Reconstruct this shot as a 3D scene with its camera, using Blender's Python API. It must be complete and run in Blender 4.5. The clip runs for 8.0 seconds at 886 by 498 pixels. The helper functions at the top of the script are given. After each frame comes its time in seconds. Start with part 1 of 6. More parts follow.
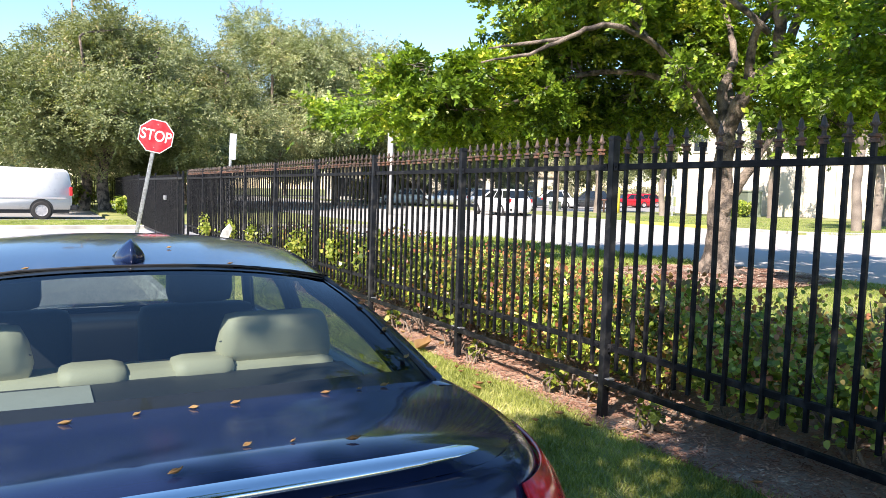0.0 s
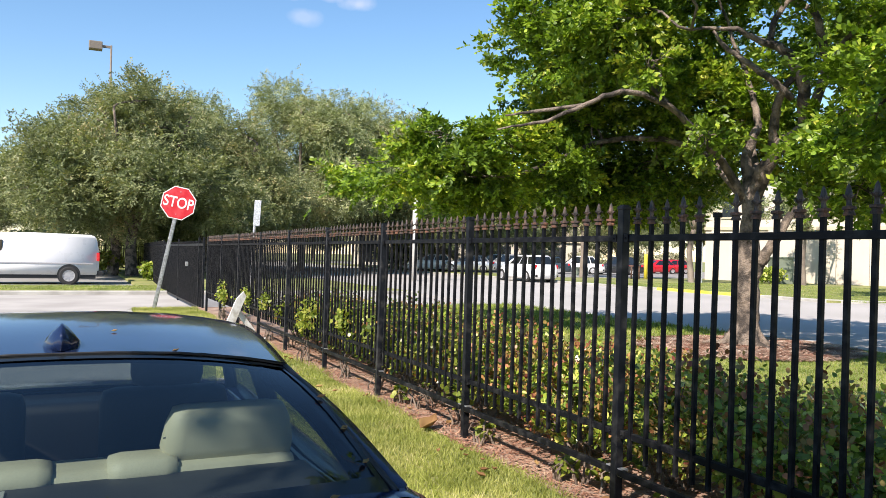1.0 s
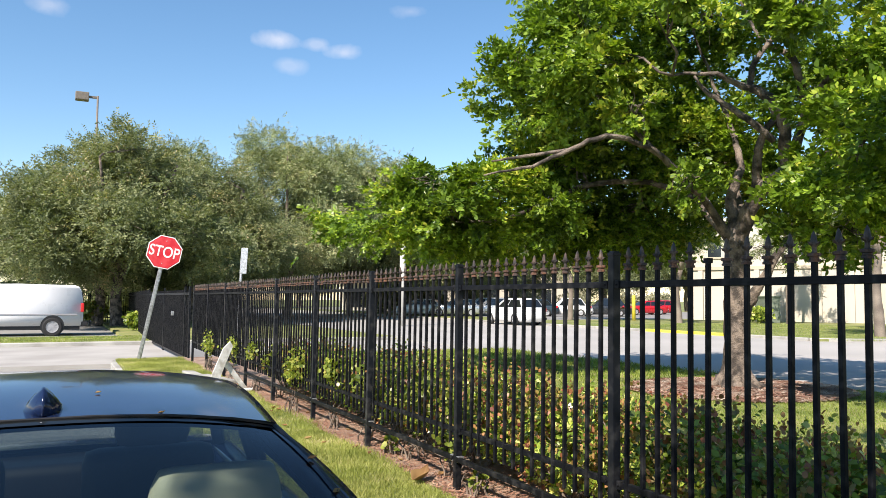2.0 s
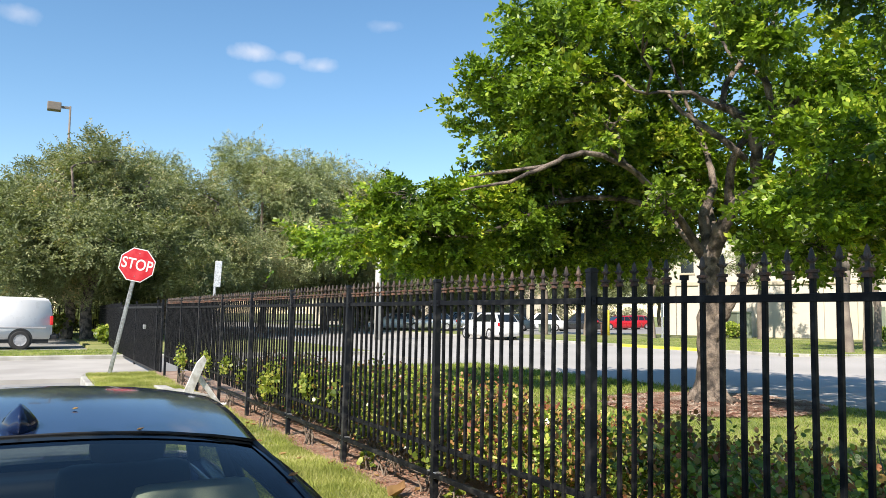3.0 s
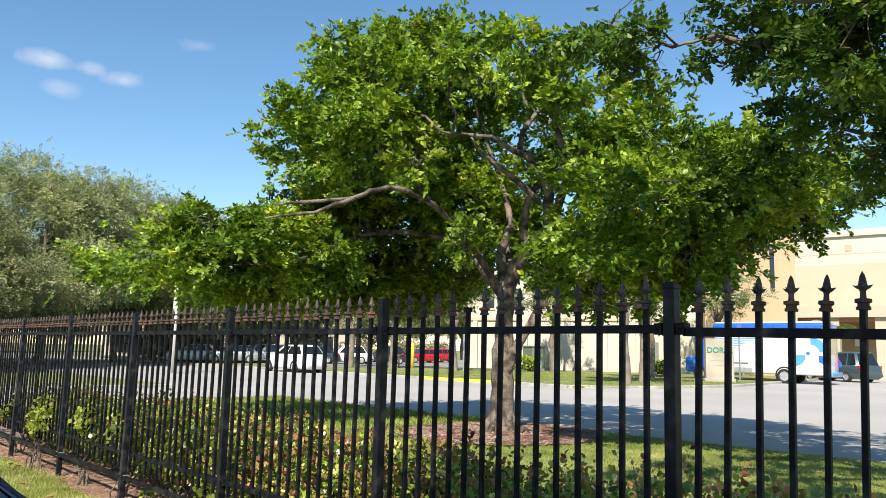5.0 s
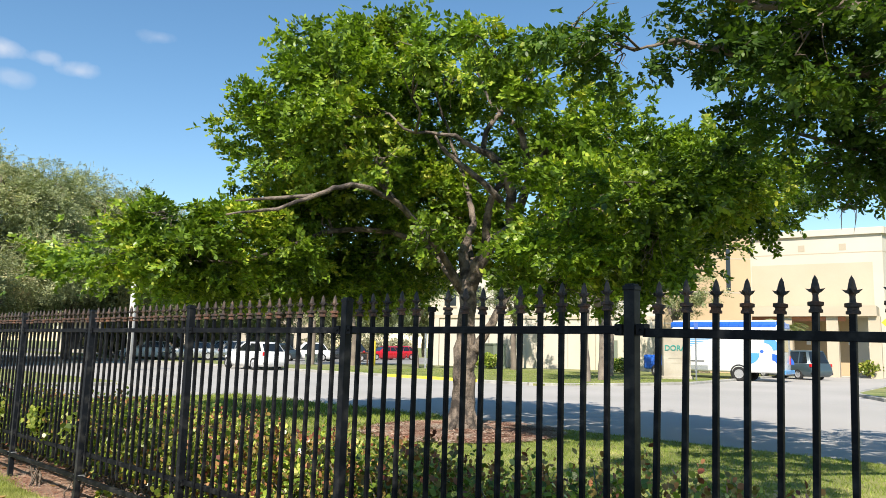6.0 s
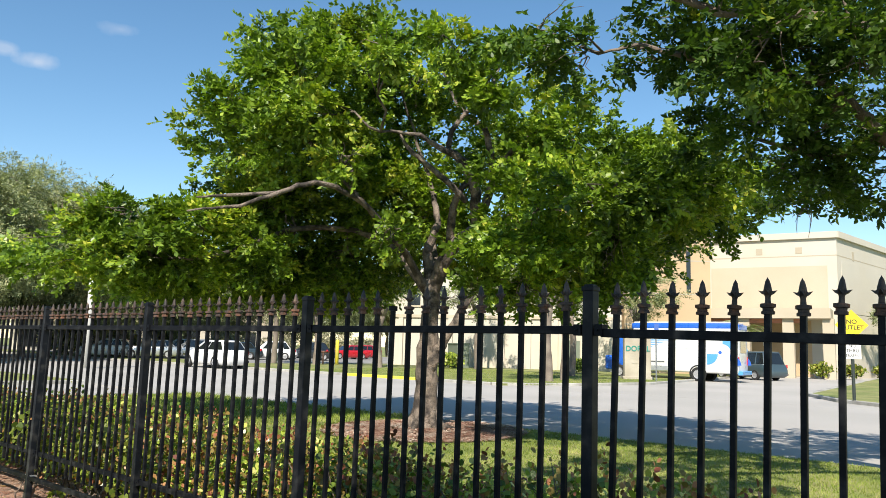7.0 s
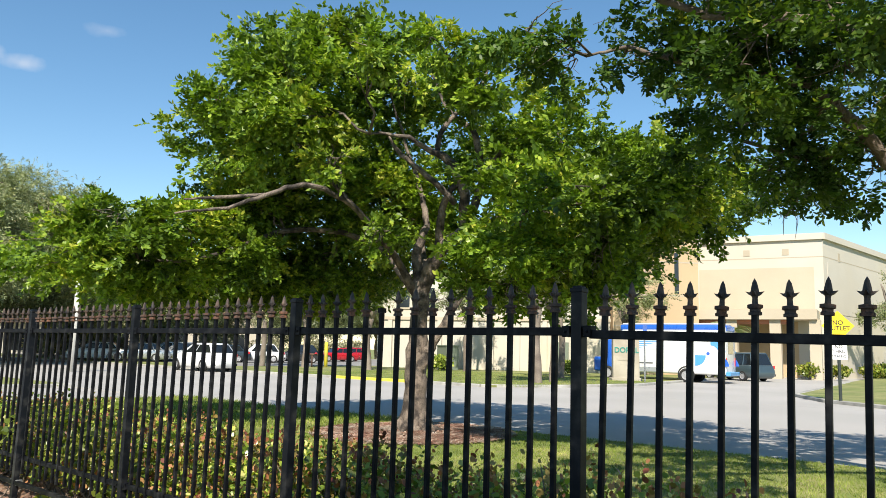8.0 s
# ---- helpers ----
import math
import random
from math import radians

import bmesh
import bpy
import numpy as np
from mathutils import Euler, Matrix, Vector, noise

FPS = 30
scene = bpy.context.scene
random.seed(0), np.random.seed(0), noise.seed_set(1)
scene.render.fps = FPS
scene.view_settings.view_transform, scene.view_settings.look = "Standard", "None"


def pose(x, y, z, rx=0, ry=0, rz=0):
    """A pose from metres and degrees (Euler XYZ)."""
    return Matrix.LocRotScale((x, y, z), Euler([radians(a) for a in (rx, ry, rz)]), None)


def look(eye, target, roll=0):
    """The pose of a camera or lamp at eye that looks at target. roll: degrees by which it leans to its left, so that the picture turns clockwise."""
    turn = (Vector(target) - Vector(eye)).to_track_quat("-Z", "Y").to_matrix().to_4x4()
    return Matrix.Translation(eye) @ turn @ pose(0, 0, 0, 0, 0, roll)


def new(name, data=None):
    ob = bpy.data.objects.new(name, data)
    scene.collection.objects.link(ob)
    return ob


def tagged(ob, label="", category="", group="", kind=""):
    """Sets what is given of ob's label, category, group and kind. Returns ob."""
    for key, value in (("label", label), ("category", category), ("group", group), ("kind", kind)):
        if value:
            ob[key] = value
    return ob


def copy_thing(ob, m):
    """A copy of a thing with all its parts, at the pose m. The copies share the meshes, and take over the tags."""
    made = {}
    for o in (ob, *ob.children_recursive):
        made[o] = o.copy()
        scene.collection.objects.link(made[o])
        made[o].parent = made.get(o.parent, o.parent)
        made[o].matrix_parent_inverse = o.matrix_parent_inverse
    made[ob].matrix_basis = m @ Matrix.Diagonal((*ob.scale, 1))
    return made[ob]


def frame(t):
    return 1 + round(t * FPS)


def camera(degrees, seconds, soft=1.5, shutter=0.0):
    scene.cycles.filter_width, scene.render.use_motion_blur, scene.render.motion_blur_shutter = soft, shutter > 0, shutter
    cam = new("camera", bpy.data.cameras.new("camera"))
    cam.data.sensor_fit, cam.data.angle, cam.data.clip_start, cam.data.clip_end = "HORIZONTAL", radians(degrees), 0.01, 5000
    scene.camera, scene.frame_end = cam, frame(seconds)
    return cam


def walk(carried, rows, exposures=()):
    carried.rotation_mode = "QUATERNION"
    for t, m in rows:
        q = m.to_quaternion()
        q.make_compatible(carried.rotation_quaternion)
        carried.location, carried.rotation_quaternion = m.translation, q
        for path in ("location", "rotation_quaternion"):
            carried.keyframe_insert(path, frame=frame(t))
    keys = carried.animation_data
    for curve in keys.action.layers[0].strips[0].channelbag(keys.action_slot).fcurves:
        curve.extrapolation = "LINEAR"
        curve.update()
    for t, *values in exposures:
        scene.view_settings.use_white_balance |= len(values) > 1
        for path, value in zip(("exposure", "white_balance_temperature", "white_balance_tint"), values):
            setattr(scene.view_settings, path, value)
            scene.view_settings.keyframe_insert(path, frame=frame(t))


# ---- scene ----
cam = camera(60.0, 8.0, 0.55)

PATH = [
    (0, (-3.161, -3.749, 1.424), (-2.231, -1.985, 1.272), 1.2),
    (0.5, (-2.986, -3.643, 1.454), (-2.107, -1.847, 1.405), 1.4),
    (1, (-2.872, -3.567, 1.469), (-2.007, -1.764, 1.485), 1.3),
    (1.5, (-2.862, -3.532, 1.489), (-1.981, -1.739, 1.578), 0.7),
    (3, (-2.898, -3.536, 1.507), (-1.951, -1.782, 1.675), 0.6),
    (3.5, (-2.891, -3.575, 1.514), (-1.833, -1.89, 1.714), 1.1),
    (4, (-2.873, -3.591, 1.506), (-1.697, -1.991, 1.743), 1.5),
    (4.5, (-2.857, -3.603, 1.498), (-1.582, -2.084, 1.755), 1.5),
    (4.7, (-2.845, -3.618, 1.488), (-1.539, -2.126, 1.747), 1.3),
    (6, (-2.867, -3.627, 1.501), (-1.456, -2.233, 1.755), 1.2),
    (6.5, (-2.855, -3.636, 1.5), (-1.399, -2.289, 1.756), 1.5),
    (7, (-2.857, -3.64, 1.5), (-1.383, -2.312, 1.755), 1.5),
    (7.5, (-2.865, -3.648, 1.502), (-1.381, -2.333, 1.759), 1.5),
    (8, (-2.855, -3.64, 1.499), (-1.363, -2.334, 1.76), 1.3),
]
walk(cam, [(t, look(eye, target, roll)) for t, eye, target, roll in PATH],
     [(0, 1.4, 6500, 20), (0.5, 1.02, 6500, 20), (1.0, 0.86, 6500, 18), (1.5, 0.8, 6500, 17), (3.0, 0.8, 6500, 14), (4.5, 0.74, 6500, 13), (8.0, 0.62, 6500, 11)])

# ---- world, sun and exposure ----
SUN_AZ, SUN_EL = math.atan2(-0.84, -0.54), radians(43)
world = bpy.data.worlds.new("sky")
scene.world = world
world.use_nodes = True
wn, wl = world.node_tree.nodes, world.node_tree.links
wn.clear()
w_out = wn.new("ShaderNodeOutputWorld")
w_bg = wn.new("ShaderNodeBackground")
w_sky = wn.new("ShaderNodeTexSky")
w_sky.sky_type = "NISHITA"
w_sky.sun_disc = False
w_sky.sun_elevation, w_sky.sun_rotation = SUN_EL, SUN_AZ
w_sky.air_density, w_sky.dust_density, w_sky.ozone_density = 1.0, 0.0, 1.3
w_bg.inputs["Strength"].default_value = 0.105
w_hsv = wn.new("ShaderNodeHueSaturation")
w_hsv.inputs["Hue"].default_value, w_hsv.inputs["Saturation"].default_value = 0.493, 1.18
wl.new(w_sky.outputs[0], w_hsv.inputs["Color"])
w_col = w_hsv.outputs[0]
w_co = wn.new("ShaderNodeTexCoord")
w_nz = wn.new("ShaderNodeTexNoise")
w_nz.inputs["Scale"].default_value, w_nz.inputs["Detail"].default_value = 26.0, 5.0
wl.new(w_co.outputs["Generated"], w_nz.inputs["Vector"])
# small fair-weather clouds: direction, size, strength
for way, size, strength in (((0.230, 0.920, 0.318), 0.036, 0.55), ((0.309, 0.900, 0.307), 0.028, 0.42), ((0.248, 0.925, 0.289), 0.03, 0.25), ((0.274, 0.909, 0.315), 0.022, 0.3),
                            ((0.378, 0.854, 0.357), 0.026, 0.2), ((-0.02, 0.945, 0.325), 0.03, 0.3)):
    sub = wn.new("ShaderNodeVectorMath")
    sub.operation = "SUBTRACT"
    wl.new(w_co.outputs["Generated"], sub.inputs[0])
    sub.inputs[1].default_value = way
    flat = wn.new("ShaderNodeVectorMath")
    flat.operation = "MULTIPLY"
    flat.inputs[1].default_value = (1, 1, 2.3)
    wl.new(sub.outputs[0], flat.inputs[0])
    ln = wn.new("ShaderNodeVectorMath")
    ln.operation = "LENGTH"
    wl.new(flat.outputs[0], ln.inputs[0])
    near = wn.new("ShaderNodeMapRange")
    near.inputs["From Min"].default_value, near.inputs["From Max"].default_value = size, 0.0
    near.inputs["To Min"].default_value, near.inputs["To Max"].default_value = -0.62, 0.05
    near.clamp = False
    wl.new(ln.outputs["Value"], near.inputs["Value"])
    add = wn.new("ShaderNodeMath")
    wl.new(near.outputs[0], add.inputs[0])
    wl.new(w_nz.outputs["Fac"], add.inputs[1])
    fac = wn.new("ShaderNodeMapRange")
    fac.inputs["From Min"].default_value, fac.inputs["From Max"].default_value = 0.0, 0.45
    fac.inputs["To Min"].default_value, fac.inputs["To Max"].default_value = 0.0, strength
    wl.new(add.outputs[0], fac.inputs["Value"])
    mx = wn.new("ShaderNodeMix")
    mx.data_type = "RGBA"
    wl.new(fac.outputs[0], mx.inputs["Factor"])
    wl.new(w_col, mx.inputs["A"])
    mx.inputs["B"].default_value = (5.6, 5.7, 5.9, 1)
    w_col = mx.outputs["Result"]
wl.new(w_col, w_bg.inputs["Color"])
wl.new(w_bg.outputs[0], w_out.inputs["Surface"])

sun_dir = Vector((math.sin(SUN_AZ) * math.cos(SUN_EL), math.cos(SUN_AZ) * math.cos(SUN_EL), math.sin(SUN_EL)))
sun = new("sun", bpy.data.lights.new("sun", "SUN"))
sun.data.energy, sun.data.angle, sun.data.color = 5.0, radians(0.55), (1.0, 0.925, 0.80)
sun.matrix_world = look(sun_dir * 60, (0, 0, 0))


# ---- small builders ----
def obj(name, bm, material, parent=None, smooth=False):
    me = bpy.data.meshes.new(name)
    bm.normal_update()
    bm.to_mesh(me)
    bm.free()
    if smooth:
        for p in me.polygons:
            p.use_smooth = True
    for m in (material if isinstance(material, (list, tuple)) else (material,)):
        me.materials.append(m)
    ob = new(name, me)
    if parent is not None:
        ob.parent = parent
    return ob


def part(name, bm, material, parent, label="", smooth=False):
    ob = obj(name, bm, material, parent, smooth)
    if label:
        ob["label"] = label
    return ob


def share(name, mesh, parent, m, label=""):
    ob = new(name, mesh)
    ob.parent = parent
    ob.matrix_basis = m
    if label:
        ob["label"] = label
    return ob


def thing(name, label, category, at=(0, 0, 0), turn=0.0, group="", kind=""):
    ob = new(name)
    ob.empty_display_size = 0.2
    ob.matrix_basis = pose(*at, 0, 0, turn)
    return tagged(ob, label, category, group, kind)


def box(bm, x0, x1, y0, y1, z0, z1, m=None, bevel=0.0):
    vs = [bm.verts.new((x, y, z)) for z in (z0, z1) for y in (y0, y1) for x in (x0, x1)]
    fs = [bm.faces.new([vs[i] for i in f]) for f in
          ((0, 2, 3, 1), (4, 5, 7, 6), (0, 1, 5, 4), (2, 6, 7, 3), (0, 4, 6, 2), (1, 3, 7, 5))]
    if bevel:
        es = list({e for f in fs for e in f.edges})
        r = bmesh.ops.bevel(bm, geom=es, offset=bevel, segments=2, affect="EDGES", profile=0.6)
        vs = list({v for f in r["faces"] for v in f.verts} | {v for v in vs if v.is_valid})
    if m is not None:
        bmesh.ops.transform(bm, matrix=m, verts=[v for v in vs if v.is_valid])
    return vs


def cube(x0, x1, y0, y1, z0, z1, bevel=0.0):
    bm = bmesh.new()
    box(bm, x0, x1, y0, y1, z0, z1, None, bevel)
    return bm


def tube(bm, pts, radii, n=8, cap=True):
    pts = [Vector(p) for p in pts]
    rings, side = [], None
    for i, p in enumerate(pts):
        d = (pts[min(i + 1, len(pts) - 1)] - pts[max(i - 1, 0)]).normalized()
        if side is None:
            side = d.orthogonal().normalized()
        side = (side - d * side.dot(d)).normalized()
        up = d.cross(side)
        r = radii[i] if isinstance(radii, (list, tuple)) else radii
        rings.append([bm.verts.new(p + (side * math.cos(a) + up * math.sin(a)) * r)
                      for a in (2 * math.pi * k / n for k in range(n))])
    for a, b in zip(rings, rings[1:]):
        for k in range(n):
            bm.faces.new((a[k], a[(k + 1) % n], b[(k + 1) % n], b[k]))
    if cap:
        bm.faces.new(rings[0][::-1])
        bm.faces.new(rings[-1])


def lathe(bm, profile, n=12, m=None, cap=True):
    rings = [[bm.verts.new((max(r, 1e-4) * math.cos(2 * math.pi * k / n), max(r, 1e-4) * math.sin(2 * math.pi * k / n), z))
              for k in range(n)] for r, z in profile]
    for a, b in zip(rings, rings[1:]):
        for k in range(n):
            bm.faces.new((a[k], a[(k + 1) % n], b[(k + 1) % n], b[k]))
    if cap:
        bm.faces.new(rings[0][::-1])
        bm.faces.new(rings[-1])
    if m is not None:
        bmesh.ops.transform(bm, matrix=m, verts=[v for r in rings for v in r])


def grid_surface(bm, rows):
    vs = [[bm.verts.new(p) for p in row] for row in rows]
    for a, b in zip(vs, vs[1:]):
        for i in range(len(a) - 1):
            bm.faces.new((a[i], a[i + 1], b[i + 1], b[i]))
    return vs


def polys_object(name, verts, sides, material, parent=None):
    """One mesh of many separate flat pieces: verts is (count * sides, 3)."""
    count = len(verts) // sides
    me = bpy.data.meshes.new(name)
    me.vertices.add(len(verts))
    me.vertices.foreach_set("co", np.asarray(verts, dtype=np.float32).ravel())
    me.loops.add(len(verts))
    me.loops.foreach_set("vertex_index", np.arange(len(verts), dtype=np.int32))
    me.polygons.add(count)
    me.polygons.foreach_set("loop_start", np.arange(0, len(verts), sides, dtype=np.int32))
    me.update(calc_edges=True)
    me.materials.append(material)
    ob = new(name, me)
    if parent is not None:
        ob.parent = parent
    return ob


# ---- materials ----
def material(name, base, rough=0.6, metal=0.0, var=0.15, scale=6.0, fine=60.0, bump=0.1, dist=0.01, second=None, amount=0.5,
             second_scale=1.5, coat=0.0, spec=0.5, piece=0.0, sharp=0.12):
    """Principled surface, with tone varied at two scales, a second colour in patches, and fine relief."""
    m = bpy.data.materials.new(name)
    m.use_nodes = True
    n, l = m.node_tree.nodes, m.node_tree.links
    p = n["Principled BSDF"]
    co = n.new("ShaderNodeTexCoord")
    geo = n.new("ShaderNodeNewGeometry")
    pos = geo.outputs["Position"]
    a = n.new("ShaderNodeTexNoise")
    a.inputs["Scale"].default_value, a.inputs["Detail"].default_value = scale, 4
    b = n.new("ShaderNodeTexNoise")
    b.inputs["Scale"].default_value, b.inputs["Detail"].default_value = fine, 3
    l.new(pos, a.inputs["Vector"])
    l.new(pos, b.inputs["Vector"])
    s = n.new("ShaderNodeMath")
    s.operation = "ADD"
    l.new(a.outputs["Fac"], s.inputs[0])
    l.new(b.outputs["Fac"], s.inputs[1])
    r = n.new("ShaderNodeMapRange")
    r.inputs["From Min"].default_value, r.inputs["From Max"].default_value = 0.6, 1.4
    r.inputs["To Min"].default_value, r.inputs["To Max"].default_value = 1 - var, 1 + var
    l.new(s.outputs[0], r.inputs["Value"])
    rgb = n.new("ShaderNodeRGB")
    rgb.outputs[0].default_value = (*base, 1)
    colour = rgb.outputs[0]
    if second is not None:
        c = n.new("ShaderNodeTexNoise")
        c.inputs["Scale"].default_value, c.inputs["Detail"].default_value = second_scale, 5
        l.new(pos, c.inputs["Vector"])
        ra = n.new("ShaderNodeMapRange")
        ra.inputs["From Min"].default_value, ra.inputs["From Max"].default_value = 0.62 - amount * 0.3 - sharp, 0.62 - amount * 0.3 + sharp
        l.new(c.outputs["Fac"], ra.inputs["Value"])
        mx = n.new("ShaderNodeMix")
        mx.data_type = "RGBA"
        l.new(ra.outputs[0], mx.inputs["Factor"])
        l.new(colour, mx.inputs["A"])
        mx.inputs["B"].default_value = (*second, 1)
        colour = mx.outputs["Result"]
    tone = r.outputs[0]
    if piece:
        oi = n.new("ShaderNodeObjectInfo")
        pr = n.new("ShaderNodeMapRange")
        pr.inputs["To Min"].default_value, pr.inputs["To Max"].default_value = 1 - piece, 1 + piece
        l.new(oi.outputs["Random"], pr.inputs["Value"])
        mm = n.new("ShaderNodeMath")
        mm.operation = "MULTIPLY"
        l.new(tone, mm.inputs[0])
        l.new(pr.outputs[0], mm.inputs[1])
        tone = mm.outputs[0]
    v = n.new("ShaderNodeVectorMath")
    v.operation = "SCALE"
    l.new(colour, v.inputs[0])
    l.new(tone, v.inputs["Scale"])
    l.new(v.outputs[0], p.inputs["Base Color"])
    rr = n.new("ShaderNodeMapRange")
    rr.inputs["To Min"].default_value, rr.inputs["To Max"].default_value = max(rough - 0.12, 0.02), min(rough + 0.12, 1)
    l.new(a.outputs["Fac"], rr.inputs["Value"])
    l.new(rr.outputs[0], p.inputs["Roughness"])
    p.inputs["Metallic"].default_value = metal
    p.inputs["Specular IOR Level"].default_value = spec
    p.inputs["Coat Weight"].default_value = coat
    p.inputs["Coat Roughness"].default_value = 0.04
    if bump:
        bp = n.new("ShaderNodeBump")
        bp.inputs["Strength"].default_value, bp.inputs["Distance"].default_value = bump, dist
        l.new(s.outputs[0], bp.inputs["Height"])
        l.new(bp.outputs[0], p.inputs["Normal"])
    return m


def leaf_material(name, stops, translucent=0.35, rough=0.45, spec=0.35, patch=1.6, share_of=0.5):
    """Leaves: a tone for each leaf, drawn towards that of its clump, with light passing through."""
    m = bpy.data.materials.new(name)
    m.use_nodes = True
    n, l = m.node_tree.nodes, m.node_tree.links
    p, out = n["Principled BSDF"], n["Material Output"]
    geo = n.new("ShaderNodeNewGeometry")
    ramp = n.new("ShaderNodeValToRGB")
    els = ramp.color_ramp.elements
    els[0].position, els[0].color = stops[0][0], (*stops[0][1], 1)
    els[1].position, els[1].color = stops[-1][0], (*stops[-1][1], 1)
    for at, c in stops[1:-1]:
        els.new(at).color = (*c, 1)
    clump = n.new("ShaderNodeTexNoise")
    clump.inputs["Scale"].default_value, clump.inputs["Detail"].default_value = patch, 3
    l.new(geo.outputs["Position"], clump.inputs["Vector"])
    cr = n.new("ShaderNodeMapRange")
    cr.inputs["From Min"].default_value, cr.inputs["From Max"].default_value = 0.32, 0.68
    l.new(clump.outputs["Fac"], cr.inputs["Value"])
    mf = n.new("ShaderNodeMix")
    mf.inputs["Factor"].default_value = share_of
    l.new(geo.outputs["Random Per Island"], mf.inputs["A"])
    l.new(cr.outputs[0], mf.inputs["B"])
    st = n.new("ShaderNodeMapRange")
    st.inputs["From Min"].default_value, st.inputs["From Max"].default_value = 0.12, 0.88
    l.new(mf.outputs["Result"], st.inputs["Value"])
    l.new(st.outputs[0], ramp.inputs["Fac"])
    nz = n.new("ShaderNodeTexNoise")
    nz.inputs["Scale"].default_value = 0.9
    l.new(geo.outputs["Position"], nz.inputs["Vector"])
    mr = n.new("ShaderNodeMapRange")
    mr.inputs["From Min"].default_value, mr.inputs["From Max"].default_value = 0.3, 0.7
    mr.inputs["To Min"].default_value, mr.inputs["To Max"].default_value = 0.72, 1.28
    l.new(nz.outputs["Fac"], mr.inputs["Value"])
    v = n.new("ShaderNodeVectorMath")
    v.operation = "SCALE"
    l.new(ramp.outputs["Color"], v.inputs[0])
    l.new(mr.outputs[0], v.inputs["Scale"])
    l.new(v.outputs[0], p.inputs["Base Color"])
    p.inputs["Roughness"].default_value = rough
    p.inputs["Specular IOR Level"].default_value = spec
    tr = n.new("ShaderNodeBsdfTranslucent")
    v2 = n.new("ShaderNodeVectorMath")
    v2.operation = "MULTIPLY"
    v2.inputs[1].default_value = (1.4, 1.5, 0.5)
    l.new(v.outputs[0], v2.inputs[0])
    l.new(v2.outputs[0], tr.inputs["Color"])
    mix = n.new("ShaderNodeMixShader")
    mix.inputs["Fac"].default_value = translucent
    l.new(p.outputs[0], mix.inputs[1])
    l.new(tr.outputs[0], mix.inputs[2])
    l.new(mix.outputs[0], out.inputs["Surface"])
    return m


def glass_material(name, tint, rough=0.0, ior=1.45):
    m = bpy.data.materials.new(name)
    m.use_nodes = True
    n, l = m.node_tree.nodes, m.node_tree.links
    out = n["Material Output"]
    tr = n.new("ShaderNodeBsdfTransparent")
    tr.inputs["Color"].default_value = (*tint, 1)
    gl = n.new("ShaderNodeBsdfGlossy")
    gl.inputs["Roughness"].default_value = rough
    lw = n.new("ShaderNodeLayerWeight")
    lw.inputs["Blend"].default_value = 0.5
    pw = n.new("ShaderNodeMath")
    pw.operation = "POWER"
    pw.inputs[1].default_value = 3.0
    l.new(lw.outputs["Facing"], pw.inputs[0])
    fr = n.new("ShaderNodeMapRange")
    fr.inputs["To Min"].default_value, fr.inputs["To Max"].default_value = ((ior - 1) / (ior + 1)) ** 2, 0.9
    l.new(pw.outputs[0], fr.inputs["Value"])
    mix = n.new("ShaderNodeMixShader")
    l.new(fr.outputs[0], mix.inputs["Fac"])
    l.new(tr.outputs[0], mix.inputs[1])
    l.new(gl.outputs[0], mix.inputs[2])
    l.new(mix.outputs[0], out.inputs["Surface"])
    return m


M_ASPHALT = material("bleached_asphalt", (0.425, 0.405, 0.375), 0.9, 0, 0.10, 0.5, 90, 0.25, 0.01, (0.37, 0.355, 0.325), 0.45, 0.25)
M_LOT = material("lot_pavement", (0.29, 0.284, 0.27), 0.9, 0, 0.10, 0.6, 80, 0.2, 0.01, (0.235, 0.23, 0.217), 0.4, 0.3)
M_DRIVE = material("concrete_drive", (0.42, 0.40, 0.365), 0.9, 0, 0.09, 0.7, 60, 0.2, 0.008, (0.33, 0.31, 0.28), 0.35, 0.5)
M_KERB = material("kerb_concrete", (0.43, 0.42, 0.38), 0.9, 0, 0.18, 2.5, 50, 0.3, 0.01, (0.28, 0.27, 0.24), 0.4, 1.2)
M_YELLOW = material("yellow_paint", (0.75, 0.62, 0.05), 0.6, 0, 0.12, 3, 40, 0.1, 0.005, (0.5, 0.42, 0.1), 0.2, 3)
M_LAWN = material("lawn_soil", (0.17, 0.215, 0.05), 0.95, 0, 0.4, 1.3, 45, 0.6, 0.03, (0.29, 0.28, 0.10), 0.42, 0.9)
M_LAWN_FAR = material("lawn_distance", (0.16, 0.20, 0.05), 0.95, 0, 0.35, 0.8, 25, 0.6, 0.04, (0.25, 0.25, 0.09), 0.4, 0.4)
M_MULCH = material("mulch_soil", (0.29, 0.175, 0.12), 0.95, 0, 0.4, 5, 60, 0.8, 0.02, (0.36, 0.26, 0.19), 0.4, 3)
M_FENCE = material("black_fence_paint", (0.005, 0.0055, 0.0075), 0.5, 0, 0.25, 8, 120, 0.06, 0.002, (0.03, 0.03, 0.03), 0.03, 14, spec=0.13)
M_POSTCOAT = material("black_post_paint", (0.007, 0.0085, 0.012), 0.42, 0, 0.25, 8, 120, 0.06, 0.002, (0.04, 0.04, 0.04), 0.05, 11, piece=0.2, spec=0.17)
M_RUST = material("rusted_cast_iron", (0.15, 0.066, 0.034), 0.75, 0, 0.35, 20, 160, 0.3, 0.002, (0.045, 0.033, 0.028), 0.55, 24, piece=0.35)
